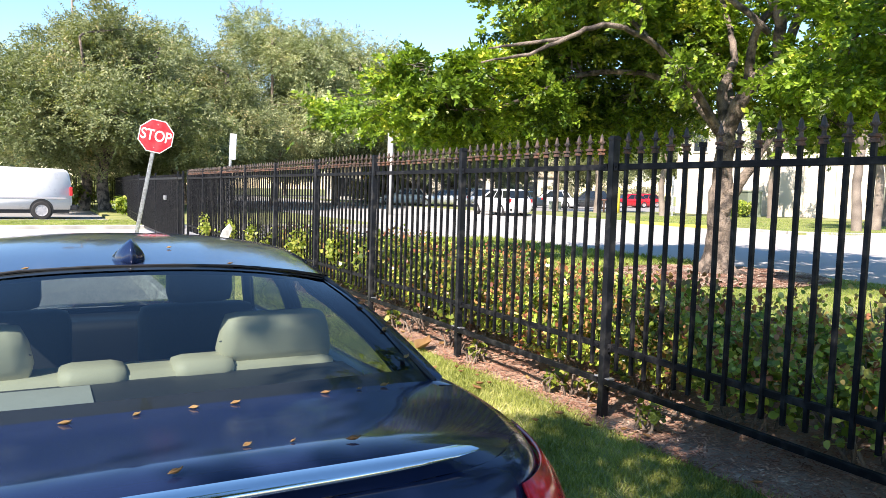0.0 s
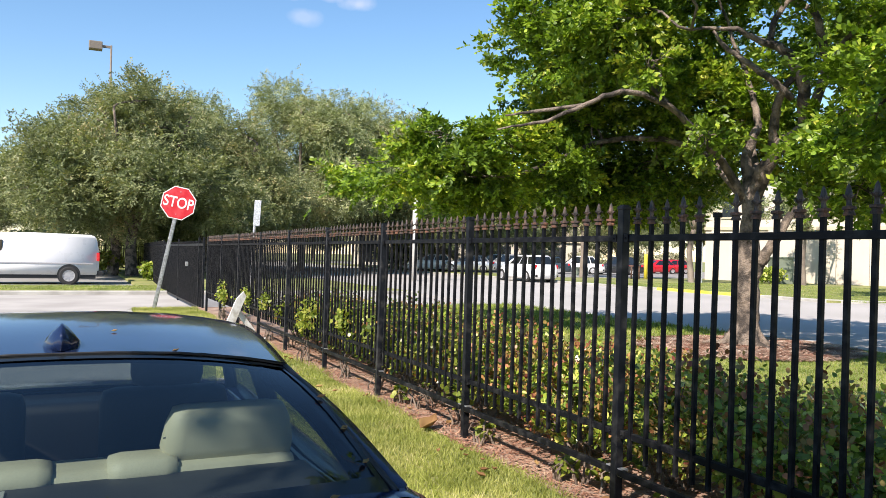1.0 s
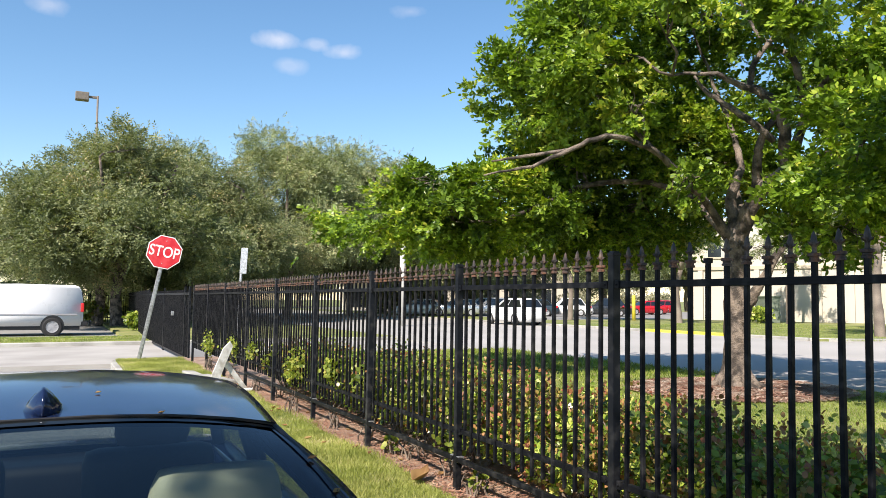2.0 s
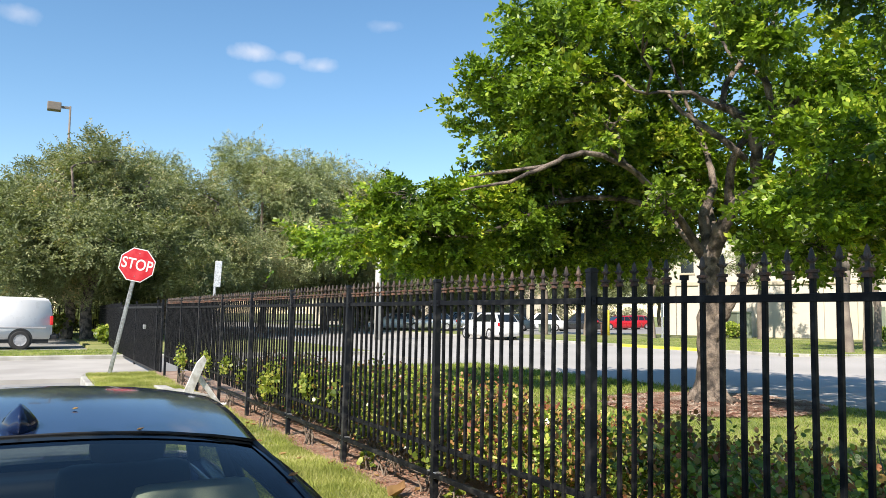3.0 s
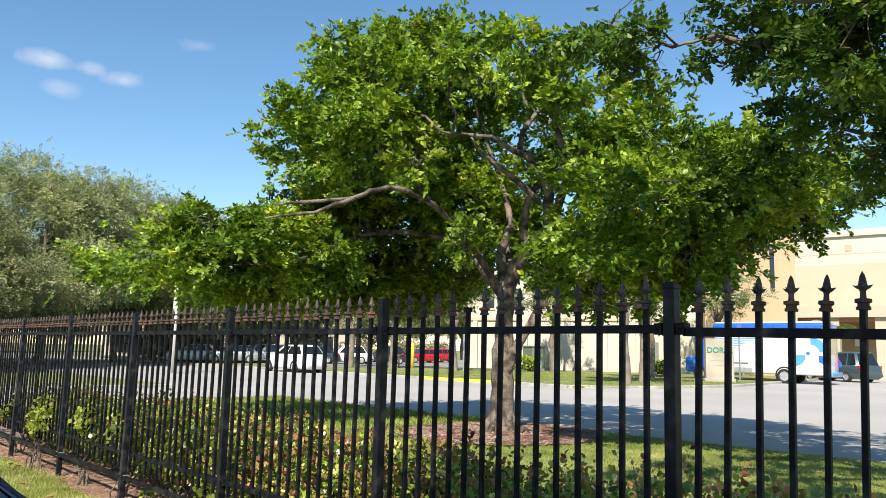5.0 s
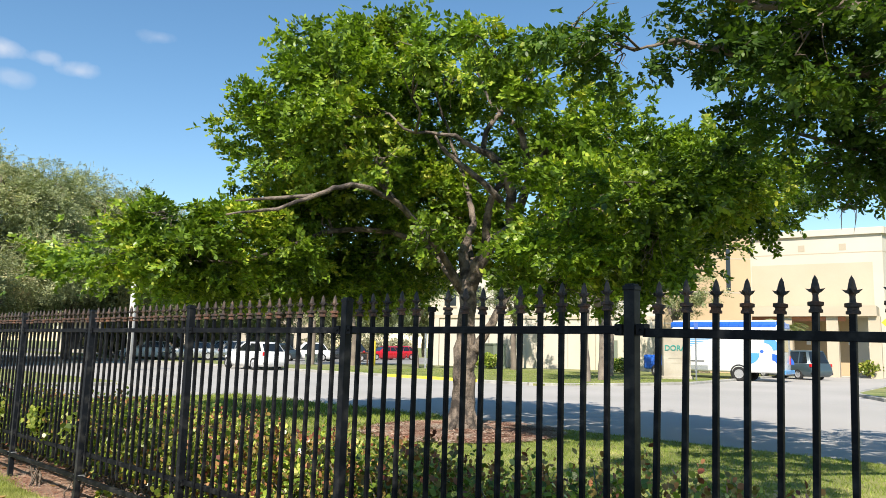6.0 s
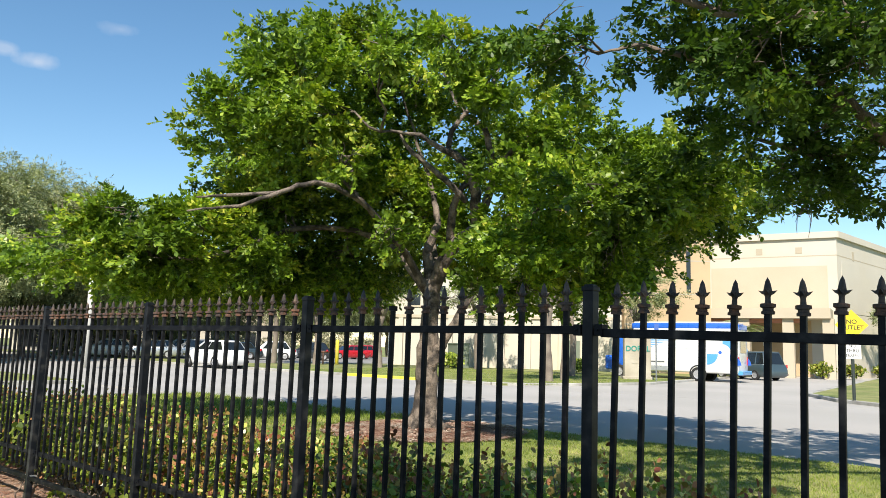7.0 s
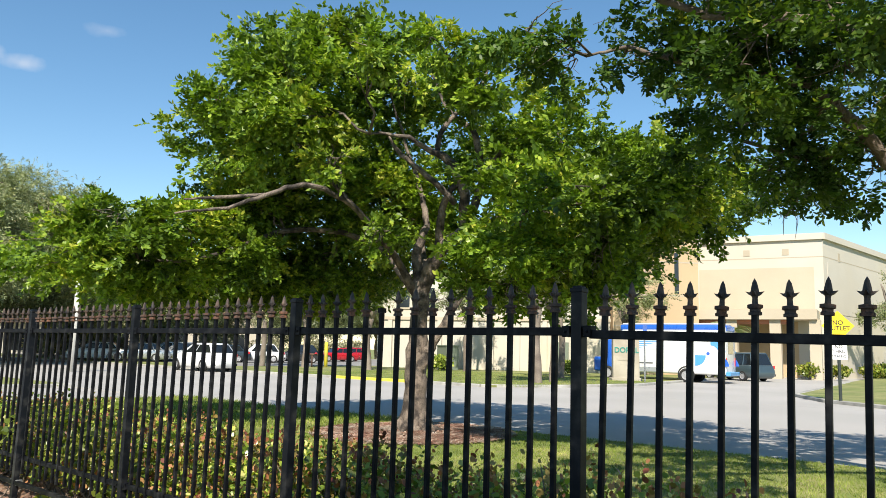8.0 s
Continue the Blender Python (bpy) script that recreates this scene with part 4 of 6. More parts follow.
def shoot_shrub(y, x, wide, deep, tall, shoots, seed, red, size=0.046, per=9):
    """A hedge shrub of upright leafy shoots; red: the share of shoots with new red growth at the tip."""
    t = thing("hedge_shrub", "green shrub with round glossy leaves and red tips behind the fence", "shrub", (x, y, 0), group="hedge shrubs")
    gen, r = np.random.default_rng(seed), random.Random(seed)
    bm = bmesh.new()
    for _ in range(12):
        e = (r.uniform(-deep, deep) * 0.85, r.uniform(-wide, wide) * 0.85, tall * r.uniform(0.6, 0.95))
        tube(bm, wobble(r, bend((r.uniform(-0.15, 0.15), r.uniform(-0.2, 0.2), -0.02), e, (e[0] * 0.2, e[1] * 0.2, 0.1), 5), 0.03), [0.011, 0.009, 0.007, 0.005, 0.003], 5)
    part("woody_base", bm, M_BARK_DARK, t)
    d = unit(gen.normal(size=(shoots, 3)) * np.array([1, 1, 0.8]))
    rad = 0.25 + 0.7 * gen.random((shoots, 1)) ** 0.5
    foot = d * rad * np.array([deep, wide, tall * 0.44]) + np.array([0, 0, tall * 0.46])
    way = unit(d * np.array([0.5, 0.5, 0.2]) + np.array([-0.1, 0, 0.75]) + gen.normal(size=(shoots, 3)) * 0.28)
    far = tall * (0.14 + 0.16 * gen.random((shoots, 1)))
    side = unit(np.cross(way, gen.normal(size=(shoots, 3))))
    other = np.cross(way, side)
    old, fresh = [], []
    red_shoot = gen.random(shoots) < red
    for k in range(per):
        u = k / (per - 1)
        turn = 2.4 * k + gen.random((shoots, 1)) * 0.8
        a = side * np.cos(turn) + other * np.sin(turn)
        a = unit(a * (1.0 - 0.5 * u) + way * (0.35 + 0.5 * u) + gen.normal(size=(shoots, 3)) * 0.2)
        nrm = unit(np.cross(a, np.cross(way, a)) + gen.normal(size=(shoots, 3)) * 0.3)
        nrm = unit(nrm - a * np.sum(nrm * a, axis=1, keepdims=True))
        c = foot + way * far * u + a * size * 0.55
        low = c[:, 2] > 0.15
        tip = red_shoot & (u > 0.55)
        for pick, out in ((low & ~tip, old), (low & tip, fresh)):
            if pick.any():
                out.append(round_leaves(gen, c[pick], size * (1.05 - 0.4 * u), 0, nrm[pick], a[pick]))
    tagged(polys_object("foliage", np.concatenate(old), 6, M_HEDGE, t), kind="stuff")
    if fresh:
        tagged(polys_object("new_growth", np.concatenate(fresh), 6, M_HEDGE_TIP, t), kind="stuff")
    return t


rh = random.Random(5)
for i in range(15):
    y = -2.1 + 0.8 * i
    red = 0.75 if y < 3.2 else 0.45
    shoot_shrub(y, 0.66 + rh.uniform(-0.06, 0.06), 0.62, 0.5, rh.uniform(0.78, 0.92), 330, 100 + i, red)
    shoot_shrub(y + 0.35, 1.32 + rh.uniform(-0.06, 0.06), 0.6, 0.42, rh.uniform(0.68, 0.82), 230, 140 + i, red)
for i, (y, x, tall) in enumerate(((2.3, 0.14, 0.75), (3.1, 0.16, 0.8), (4.1, 0.1, 0.8), (5.0, 0.02, 0.9), (6.5, -0.04, 0.9), (8.0, 0.1, 0.7), (9.0, 0.0, 0.85), (10.5, -0.02, 0.9), (11.6, 0.1, 0.8), (12.8, -0.04, 0.9), (13.6, 0.05, 0.95))):
    shrub(y, x, 0.3, 0.1, tall * 0.36, M_HEDGE_FRESH, 300, 180 + i, 0.045, "fresh yellow-green shrub pushing through the fence", "fresh shrubs", base=0.42, ragged=0.10)
for i, (y, x) in enumerate(((0.42, 0.2), (0.62, 0.06), (-0.35, 0.04), (1.7, 0.05), (3.4, 0.05))):
    shrub(y, x, 0.11, 0.10, 0.2, M_HEDGE_FRESH, 46, 200 + i, 0.045, "low green seedling sprouting from the mulch", "seedlings")

# ---- grass blades, mulch chips ----


def blades(name, label, x0, x1, y0, y1, count, tall, seed, ragged=0.0, leaf=None, far=0.0):
    gen = np.random.default_rng(seed)
    x, y = x0 + (x1 - x0) * gen.random(count), y0 + (y1 - y0) * (gen.random(count) ** (1.0 + far))
    x = x + ragged * np.sin(y * 2.3) * 0.5 + ragged * 0.5 * gen.normal(size=count) * (gen.random(count) < 0.3)
    a, h = gen.random(count) * 2 * np.pi, tall * (0.45 + 0.8 * gen.random(count))
    w = tall * (0.07 + 0.06 * gen.random(count))
    lx, ly = gen.normal(size=count) * h * 0.55, gen.normal(size=count) * h * 0.55
    z = np.zeros(count)
    tri = np.stack([np.stack([x - np.cos(a) * w, y - np.sin(a) * w, z], 1), np.stack([x + np.cos(a) * w, y + np.sin(a) * w, z], 1), np.stack([x + lx, y + ly, h], 1)], 1)
    return tagged(polys_object(name, tri.reshape(-1, 3), 3, leaf or M_BLADE), label, "grass", kind="stuff")


blades("grass", "sunlit short green grass beside the mulch", -1.6, -0.11, -3.0, 5.0, 74000, 0.04, 1, 0.1, M_BLADE_DRY)
blades("grass", "sunlit short green grass beside the mulch", -1.6, -0.07, 5.0, 16.7, 42000, 0.045, 2, 0.07, M_BLADE_DRY)
blades("grass", "mown green grass on the verge", 1.9, 9.4, -6.0, 8.0, 120000, 0.04, 3, 0.05)
blades("grass", "mown green grass on the verge", 1.9, 9.4, 8.0, 16.8, 22000, 0.09, 4, 0.05)
blades("grass", "sunlit grass on the verge across the road", 24.5, 40.0, 15.6, 34.0, 46000, 0.07, 9, leaf=M_BLADE)
blades("grass", "green grass on the kerbed island", -20.0, 0.0, 24.8, 28.9, 22000, 0.06, 5)


def chips(name, label, leaf, count, size, seed, place, mound=lambda x, y: 0.0):
    gen = np.random.default_rng(seed)
    x, y, keep = place(gen, count)
    x, y = x[keep], y[keep]
    n = len(x)
    a = gen.random(n) * np.pi * 2
    ln, wd = size * (0.5 + gen.random(n)), size * (0.14 + 0.2 * gen.random(n))
    z = 0.008 + 0.018 * gen.random(n) + mound(x, y)
    tilt = gen.normal(size=n) * 0.35
    q = []
    for u, v in ((-1, -1), (1, -1), (1, 1), (-1, 1)):
        q.append(np.stack([x + np.cos(a) * u * ln / 2 - np.sin(a) * v * wd / 2, y + np.sin(a) * u * ln / 2 + np.cos(a) * v * wd / 2, z + u * tilt * ln * 0.15], 1))
    return tagged(polys_object(name, np.stack(q, 1).reshape(-1, 3), 4, leaf), label, "mulch", kind="stuff")


def strip_place(gen, n):
    x, y = -0.16 + 1.5 * gen.random(n) ** 1.2, -4 + 14 * gen.random(n) ** 1.2
    return x, y, x > -0.16 + 0.06 * np.sin(y * 2.3) + 0.01 * y


def ring_place(gen, n):
    r, a = 1.95 * np.sqrt(gen.random(n)), gen.random(n) * 2 * np.pi
    x, y = 7.5 + r * np.cos(a), 6.0 + r * np.sin(a) * 0.9
    return x, y, r > 0.25


tagged(obj("mulch_strip", cube(-0.12, 0.0, -40, 16.7, -0.2, 0.006), M_MULCH), "brown bark mulch along the fence foot", "mulch", kind="structure")
chips("mulch", "loose brown bark chips under the fence", M_CHIP, 30000, 0.036, 6, strip_place)
bm = bmesh.new()
lathe(bm, [(1.9, -0.02), (1.85, 0.012), (1.2, 0.03), (0.4, 0.07), (0.0, 0.08)], 28, Matrix.Translation((7.5, 6.0, 0)) @ Matrix.Diagonal((1, 0.9, 1, 1)))
tagged(obj("mulch_ring", bm, M_MULCH), "mulch ring round the street tree", "mulch", kind="structure")
chips("mulch", "faded red bark chips round the tree", M_CHIP_RED, 12000, 0.08, 8, ring_place, lambda x, y: np.maximum(0.0, 0.075 - 0.03 * np.hypot(x - 7.5, (y - 6.0) / 0.9)))

# ---- vehicles ----
M_NAVY = material("navy_car_paint", (0.010, 0.019, 0.056), 0.12, 0.1, 0.08, 4, 300, 0.0, 0.001, coat=0.4, spec=0.3)
M_BLACKTRIM = material("black_rubber_trim", (0.012, 0.012, 0.013), 0.5, 0, 0.2, 10, 90, 0.05, 0.002)
M_CHROME = material("chrome", (0.85, 0.86, 0.87), 0.07, 1.0, 0.04, 5, 80, 0.0)
M_REDLAMP = material("red_lamp_lens", (0.55, 0.012, 0.02), 0.2, 0, 0.25, 30, 90, 0.1, 0.004, coat=0.6)
M_CREAM = material("cream_leather", (0.52, 0.49, 0.37), 0.55, 0, 0.08, 8, 160, 0.15, 0.003)
M_GREYTRIM = material("grey_cabin_trim", (0.10, 0.105, 0.11), 0.8, 0, 0.15, 8, 160, 0.1, 0.002)
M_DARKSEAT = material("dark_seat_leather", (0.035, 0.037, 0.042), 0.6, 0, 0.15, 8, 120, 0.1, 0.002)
# parcel shelf tone with the sunlight put into the colour
M_SHELF_SUNLIT = material("sunlit_parcel_shelf", (0.40, 0.41, 0.39), 0.85, 0, 0.1, 10, 200, 0.1, 0.002)
M_TYRE = material("tyre_rubber", (0.02, 0.02, 0.02), 0.85, 0, 0.2, 20, 90, 0.2, 0.004)
M_RIM = material("alloy_rim", (0.40, 0.40, 0.41), 0.4, 0.2, 0.12, 15, 90, 0.05, 0.002)
M_GLASS = glass_material("car_glass", (0.55, 0.62, 0.60), 0.0, 1.85)
M_GLASS_DARK = material("tinted_window_glass", (0.012, 0.015, 0.017), 0.06, 0, 0.1, 3, 30, 0.0, 0.001, coat=0.6)
M_WHITECAR = material("white_car_paint", (0.70, 0.70, 0.69), 0.3, 0, 0.05, 3, 60, 0.0, 0.001, coat=0.7)
M_REDCAR = material("red_car_paint", (0.45, 0.012, 0.02), 0.28, 0, 0.06, 3, 60, 0.0, 0.001, coat=0.8)
M_DARKCAR = material("charcoal_car_paint", (0.03, 0.033, 0.037), 0.28, 0.3, 0.06, 3, 60, 0.0, 0.001, coat=0.8)
M_SILVERCAR = material("silver_car_paint", (0.45, 0.47, 0.48), 0.3, 0.5, 0.06, 3, 60, 0.0, 0.001, coat=0.7)
M_BLUECAR = material("slate_blue_car_paint", (0.03, 0.05, 0.065), 0.3, 0.3, 0.06, 3, 60, 0.0, 0.001, coat=0.8)
M_SLATEVAN = material("grey_blue_van_paint", (0.05, 0.078, 0.09), 0.32, 0.2, 0.06, 3, 60, 0.0, 0.001, coat=0.7)
M_BUSBLUE = material("blue_livery_paint", (0.02, 0.12, 0.55), 0.3, 0, 0.06, 3, 40, 0.0, 0.001, coat=0.6)
M_BUSLIGHT = material("light_blue_livery_paint", (0.08, 0.32, 0.68), 0.3, 0, 0.06, 3, 40, 0.0, 0.001, coat=0.6)
M_SIGNGREY = material("grey_plastic", (0.3, 0.3, 0.31), 0.6, 0, 0.1, 6, 60, 0.05)
M_DEADLEAF = leaf_material("dry_leaves", [(0.0, (0.13, 0.055, 0.025)), (0.5, (0.26, 0.14, 0.06)), (1.0, (0.42, 0.31, 0.12))], 0.15, 0.7, 0.2)


def plan_half(W, sr, sf, n_back=6.0, n_front=4.0, m=26):
    """Half the outline of a car in plan, from the middle of the tail to the middle of the nose."""
    mid = (sr + sf) / 2
    pts = []
    for i in range(2 * m + 1):
        a = math.pi * i / (2 * m)
        n = n_back if i <= m else n_front
        x = W * abs(math.sin(a)) ** (2 / n)
        c = abs(math.cos(a)) ** (2 / n)
        pts.append((x, mid - (mid - sr) * c if i <= m else mid + (sf - mid) * c))
    return pts


def waist_at(s, waist):
    return 1 - waist * min(1, max(0, (s - 0.7) / 0.4))


def car_shell(levels, drop, bonnet_from, waist=0.0):
    """Body sides as a stack of outlines; the bonnet falls away in front."""
    bm = bmesh.new()
    rows = []
    for z, W, sr, sf in levels:
        half = plan_half(W, sr, sf)
        ring = [(x, s) for x, s in half] + [(-x, s) for x, s in half[-2:0:-1]]
        rows.append([(x, s, z * waist_at(s, waist) * (1 - drop * max(0.0, (s - bonnet_from) / (levels[2][3] - bonnet_from)) ** 1.5)) for x, s in ring])
    vs = [[bm.verts.new(p) for p in row] for row in rows]
    n = len(vs[0])
    for a, b in zip(vs, vs[1:]):
        for i in range(n):
            bm.faces.new((a[i], a[(i + 1) % n], b[(i + 1) % n], b[i]))
    bm.faces.new(vs[0][::-1])
    return bm, vs


def wheel_meshes(r, w):
    bm = bmesh.new()
    lathe(bm, [(r * 0.62, -w / 2), (r * 0.9, -w / 2), (r * 0.985, -w * 0.36), (r, -w * 0.2), (r, w * 0.2), (r * 0.985, w * 0.36), (r * 0.9, w / 2), (r * 0.62, w / 2), (r * 0.6, 0.0), (r * 0.62, -w / 2)], 28, None, False)
    tyre = bpy.data.meshes.new("tyre")
    bm.to_mesh(tyre)
    bm.free()
    tyre.materials.append(M_TYRE)
    bm = bmesh.new()
    lathe(bm, [(r * 0.64, w * 0.30), (r * 0.64, w * 0.47), (r * 0.58, w * 0.48), (r * 0.55, w * 0.36), (r * 0.18, w * 0.36), (r * 0.15, w * 0.44), (0.0, w * 0.44)], 28)
    for k in range(8):
        box(bm, r * 0.12, r * 0.58, -r * 0.05, r * 0.05, w * 0.37, w * 0.44, pose(0, 0, 0, 0, 0, 45 * k))
    rim = bpy.data.meshes.new("rim")
    bm.to_mesh(rim)
    bm.free()
    rim.materials.append(M_RIM)
    return tyre, rim


def add_wheels(t, r, w, half, s_back, s_front):
    tyre, rim = wheel_meshes(r, w)
    for side in (-1, 1):
        for s in (s_back, s_front):
            wh = share("wheel", tyre, t, pose(side * half, s, r, 0, 90 * side, 0))
            share("rim", rim, wh, Matrix())


def curled_leaf(name, x, y, z, turn, size, tilt, label, group=""):
    bm = bmesh.new()
    rows = []
    for i in range(6):
        u = i / 5
        w = size * 0.26 * math.sin(math.pi * min(1, u * 0.97 + 0.02)) ** 1.3
        rows.append([((u - 0.5) * size, v * w, abs(v) ** 1.5 * w * 0.9 + size * 0.9 * (u - 0.5) ** 2 * (0.4 + u)) for v in (-1, -0.4, 0, 0.4, 1)])
    grid_surface(bm, rows)
    ob = obj(name, bm, M_DEADLEAF, None, True)
    ob.modifiers.new("thickness", "SOLIDIFY").thickness = 0.0015
    ob.matrix_basis = pose(x, y, z, tilt, 0, turn)
    return tagged(ob, label, "leaf", group)


SEDAN = (-2.9, -2.30, LOT_Z)
sedan = thing("sedan", "dark navy sedan with cream seats, parked, dry leaves on it", "car", SEDAN)
sedan.scale = (1.075, 1.0, 1.0)
LEVELS = [(0.20, 0.80, -0.07, 4.70), (0.32, 0.88, -0.23, 4.78), (0.50, 0.92, -0.27, 4.80), (0.68, 0.93, -0.24, 4.76), (0.82, 0.925, -0.19, 4.65),
          (0.92, 0.905, -0.15, 4.55), (0.99, 0.88, -0.125, 4.50), (1.03, 0.855, -0.105, 4.46), (1.045, 0.825, -0.07, 4.42)]
bm, ring = car_shell(LEVELS, 0.26, 3.1, 0.10)
top = ring[-1]


def top_half(s, W=0.825, sr=-0.07, sf=4.42):
    mid = (sr + sf) / 2
    q = min(1.0, abs(s - mid) / (mid - sr))
    return W * max(0.0, 1 - q ** (6.0 if s < mid else 4.0)) ** (1 / (6.0 if s < mid else 4.0))


def lid_z(s, u):
    """The boot lid rises to a low lip at its rear edge."""
    return 1.045 + 0.022 * (1 - u * u) * min(1, (s + 0.07) / 0.12) + 0.042 * (1 - u ** 4) * max(0.0, 1 - abs(s - 0.02) / 0.45) * min(1, (s + 0.07) / 0.06)


def sheet(s_list, half, height, n=13):
    return [[(half(s) * (2 * i / (n - 1) - 1), s, height(s, 2 * i / (n - 1) - 1)) for i in range(n)] for s in s_list]


grid_surface(bm, sheet([-0.068, -0.05, -0.02, 0.04, 0.12, 0.2, 0.3, 0.4, 0.5, 0.6, 0.66], lambda s: top_half(s) + 0.001, lid_z))
grid_surface(bm, sheet([3.12 + 0.1295 * k for k in range(11)], lambda s: top_half(s) + 0.001,
                       lambda s, u: 0.9405 * (1 - 0.26 * ((max(s, 3.1) - 3.1) / 1.7) ** 1.5) + 0.03 * (1 - u * u)))
for sgn in (-1, 1):
    grid_surface(bm, [[(sgn * (top_half(s) + 0.001), s, 1.045 * waist_at(s, 0.10)), (sgn * 0.76, s, 1.05 * waist_at(s, 0.10)), (sgn * 0.73, s, 1.02 * waist_at(s, 0.10)), (sgn * 0.72, s, 0.5)] for s in (0.6, 0.7, 0.85, 1.0, 1.5, 2.0, 2.6, 3.0, 3.2)])
bmesh.ops.recalc_face_normals(bm, faces=bm.faces)
part("body", bm, M_NAVY, sedan, "glossy navy body", True)


def roof_z(s):
    return 1.385 + 0.055 * math.sin(min(1.0, (s - 1.16) / 0.75) * math.pi / 2) - 0.05 * max(0, (s - 1.95) / 0.5) ** 2


def roof_half(s):
    return 0.605 + 0.012 * math.sin((s - 1.16) / 1.29 * math.pi) - 0.02 * max(0, (s - 1.8) / 0.65)


bm = bmesh.new()
rows = []
for k in range(12):
    s = 1.175 + 1.275 * k / 11
    w, z = roof_half(s), roof_z(s)
    rows.append([(w * u, s, z - 0.055 * abs(u) ** 2.6 - (0.03 if abs(u) > 1.01 else 0)) for u in (-1.02, -1, -0.94, -0.8, -0.6, -0.3, 0, 0.3, 0.6, 0.8, 0.94, 1, 1.02)])
grid_surface(bm, rows)
grid_surface(bm, [[(x * 0.96, s, z - 0.035) for x, s, z in row] for row in rows][::-1])
part("roof", bm, M_NAVY, sedan, "", True)
bm = bmesh.new()
tube(bm, [(0.6 * u, 1.168 + 0.015 * u * u, roof_z(1.17) - 0.057 * abs(u) ** 2.6 - 0.002) for u in (-1, -0.8, -0.5, -0.2, 0.2, 0.5, 0.8, 1)], 0.0045, 6)
part("roof_seam", bm, M_BLACKTRIM, sedan, "black seal above the rear window")
for sgn in (-1, 1):
    bm = bmesh.new()
    tube(bm, [(sgn * 0.602, 1.178, 1.322), (sgn * 0.648, 1.03, 1.262), (sgn * 0.69, 0.885, 1.19), (sgn * 0.733, 0.77, 1.115), (sgn * 0.775, 0.665, 1.045)], 0.008, 6)
    part("window_seal", bm, M_BLACKTRIM, sedan)

# rear window and its painted border


def rear_point(u, v):
    """u across from -1 to 1, v from the base to the seam."""
    w = 0.772 + (0.598 - 0.772) * v
    s = 0.585 + 0.08 * u * u * (1 - v) + (1.165 - 0.585) * v + 0.012 * u * u * v
    z = 1.052 + (roof_z(1.16) - 1.052) * v + 0.035 * math.sin(math.pi * v) - (0.05 * v + 0.01) * abs(u) ** 2.4 - 0.008
    return (w * u, s, z)


US = [-1 + 2 * i / 16 for i in range(17)]
VS = [i / 8 for i in range(9)]
bm = bmesh.new()
grid_surface(bm, [[rear_point(u, v) for u in US] for v in VS])
part("rear_window", bm, M_GLASS, sedan, "tinted curved rear window", True)
bm = bmesh.new()
lift = Vector((0, -0.0015, 0.003))
grid_surface(bm, [[Vector(rear_point(u, v)) + lift for u in US] for v in (0, 0.05, 0.1)])
grid_surface(bm, [[Vector(rear_point(u, v)) + lift for u in US] for v in (0.965, 0.98, 1.0)])
for sgn in (-1, 1):
    grid_surface(bm, [[Vector(rear_point(sgn * u, v)) + lift for u in (0.968, 0.98, 1.0)] for v in VS])
part("window_border", bm, M_GLASS_DARK, sedan, "", True)

# pillars, side windows, windscreen
for sgn in (-1, 1):
    bm = bmesh.new()
    rear = [Vector(rear_point(sgn, v)) for v in VS]
    front = [Vector((sgn * (0.81 - 0.215 * v), 0.79 + 0.60 * v, 1.02 + 0.315 * v)) for v in VS]
    rows = []
    for v, a, b in zip(VS, rear, front):
        bulge = Vector((sgn * 0.03, -0.01, 0.02)) * (1 - v) ** 0.6
        rows.append([a, a.lerp(b, 0.25) + bulge, a.lerp(b, 0.6) + bulge, b, b - Vector((sgn * 0.05, 0, 0.02)), a - Vector((sgn * 0.05, -0.03, 0.05))])
    grid_surface(bm, rows)
    bmesh.ops.recalc_face_normals(bm, faces=bm.faces)
    part("rear_pillar", bm, M_NAVY, sedan, "", True)
    bm = bmesh.new()
    grid_surface(bm, [[(sgn * (0.79 - 0.185 * v), 0.81 + 0.6 * v + (3.05 - 0.81 - (0.6 + 0.7) * v) * i / 6, 0.93 + 0.435 * v) for i in range(7)] for v in (0, 0.5, 1)])
    part("side_window", bm, M_GLASS, sedan, "", True)
    for s0, s1, wd in ((2.0, 1.95, 0.035), (3.08, 2.4, 0.03)):
        bm = bmesh.new()
        tube(bm, [(sgn * 0.775, s0, 0.92), (sgn * 0.685, (s0 + s1) / 2, 1.19), (sgn * 0.60, s1, 1.335)], wd, 8)
        part("pillar", bm, M_BLACKTRIM, sedan, "", True)
bm = bmesh.new()
grid_surface(bm, [[((0.72 - 0.15 * v) * u, 3.2 - 0.75 * v + 0.1 * (1 - u * u) * (1 - v), 0.93 + 0.445 * v - 0.03 * u * u * v) for u in US] for v in VS])
part("windscreen", bm, M_GLASS, sedan, "", True)

# aerial fin
bm = bmesh.new()
rows = []
for k in range(13):
    u = k / 12
    sweep = math.sin(math.pi * min(1.0, 0.06 + 0.94 * u)) ** 0.6
    h = 0.074 * max(0.0, 1 - abs(u - 0.22) / (0.22 if u < 0.22 else 0.78)) ** (0.55 if u < 0.22 else 1.5) + 0.004
    w = 0.048 * sweep + 0.002
    s = 1.205 + 0.19 * u
    rows.append([(w * math.cos(a) * (0.3 + 0.7 * abs(math.cos(a)) ** 1.5), s - 0.03 * math.sin(a) * (1 - u), roof_z(s) - 0.004 + h * math.sin(a)) for a in (math.pi * (1 - j / 12) for j in range(13))])
vs = grid_surface(bm, rows)
bm.faces.new(vs[0])
bm.faces.new(vs[-1][::-1])
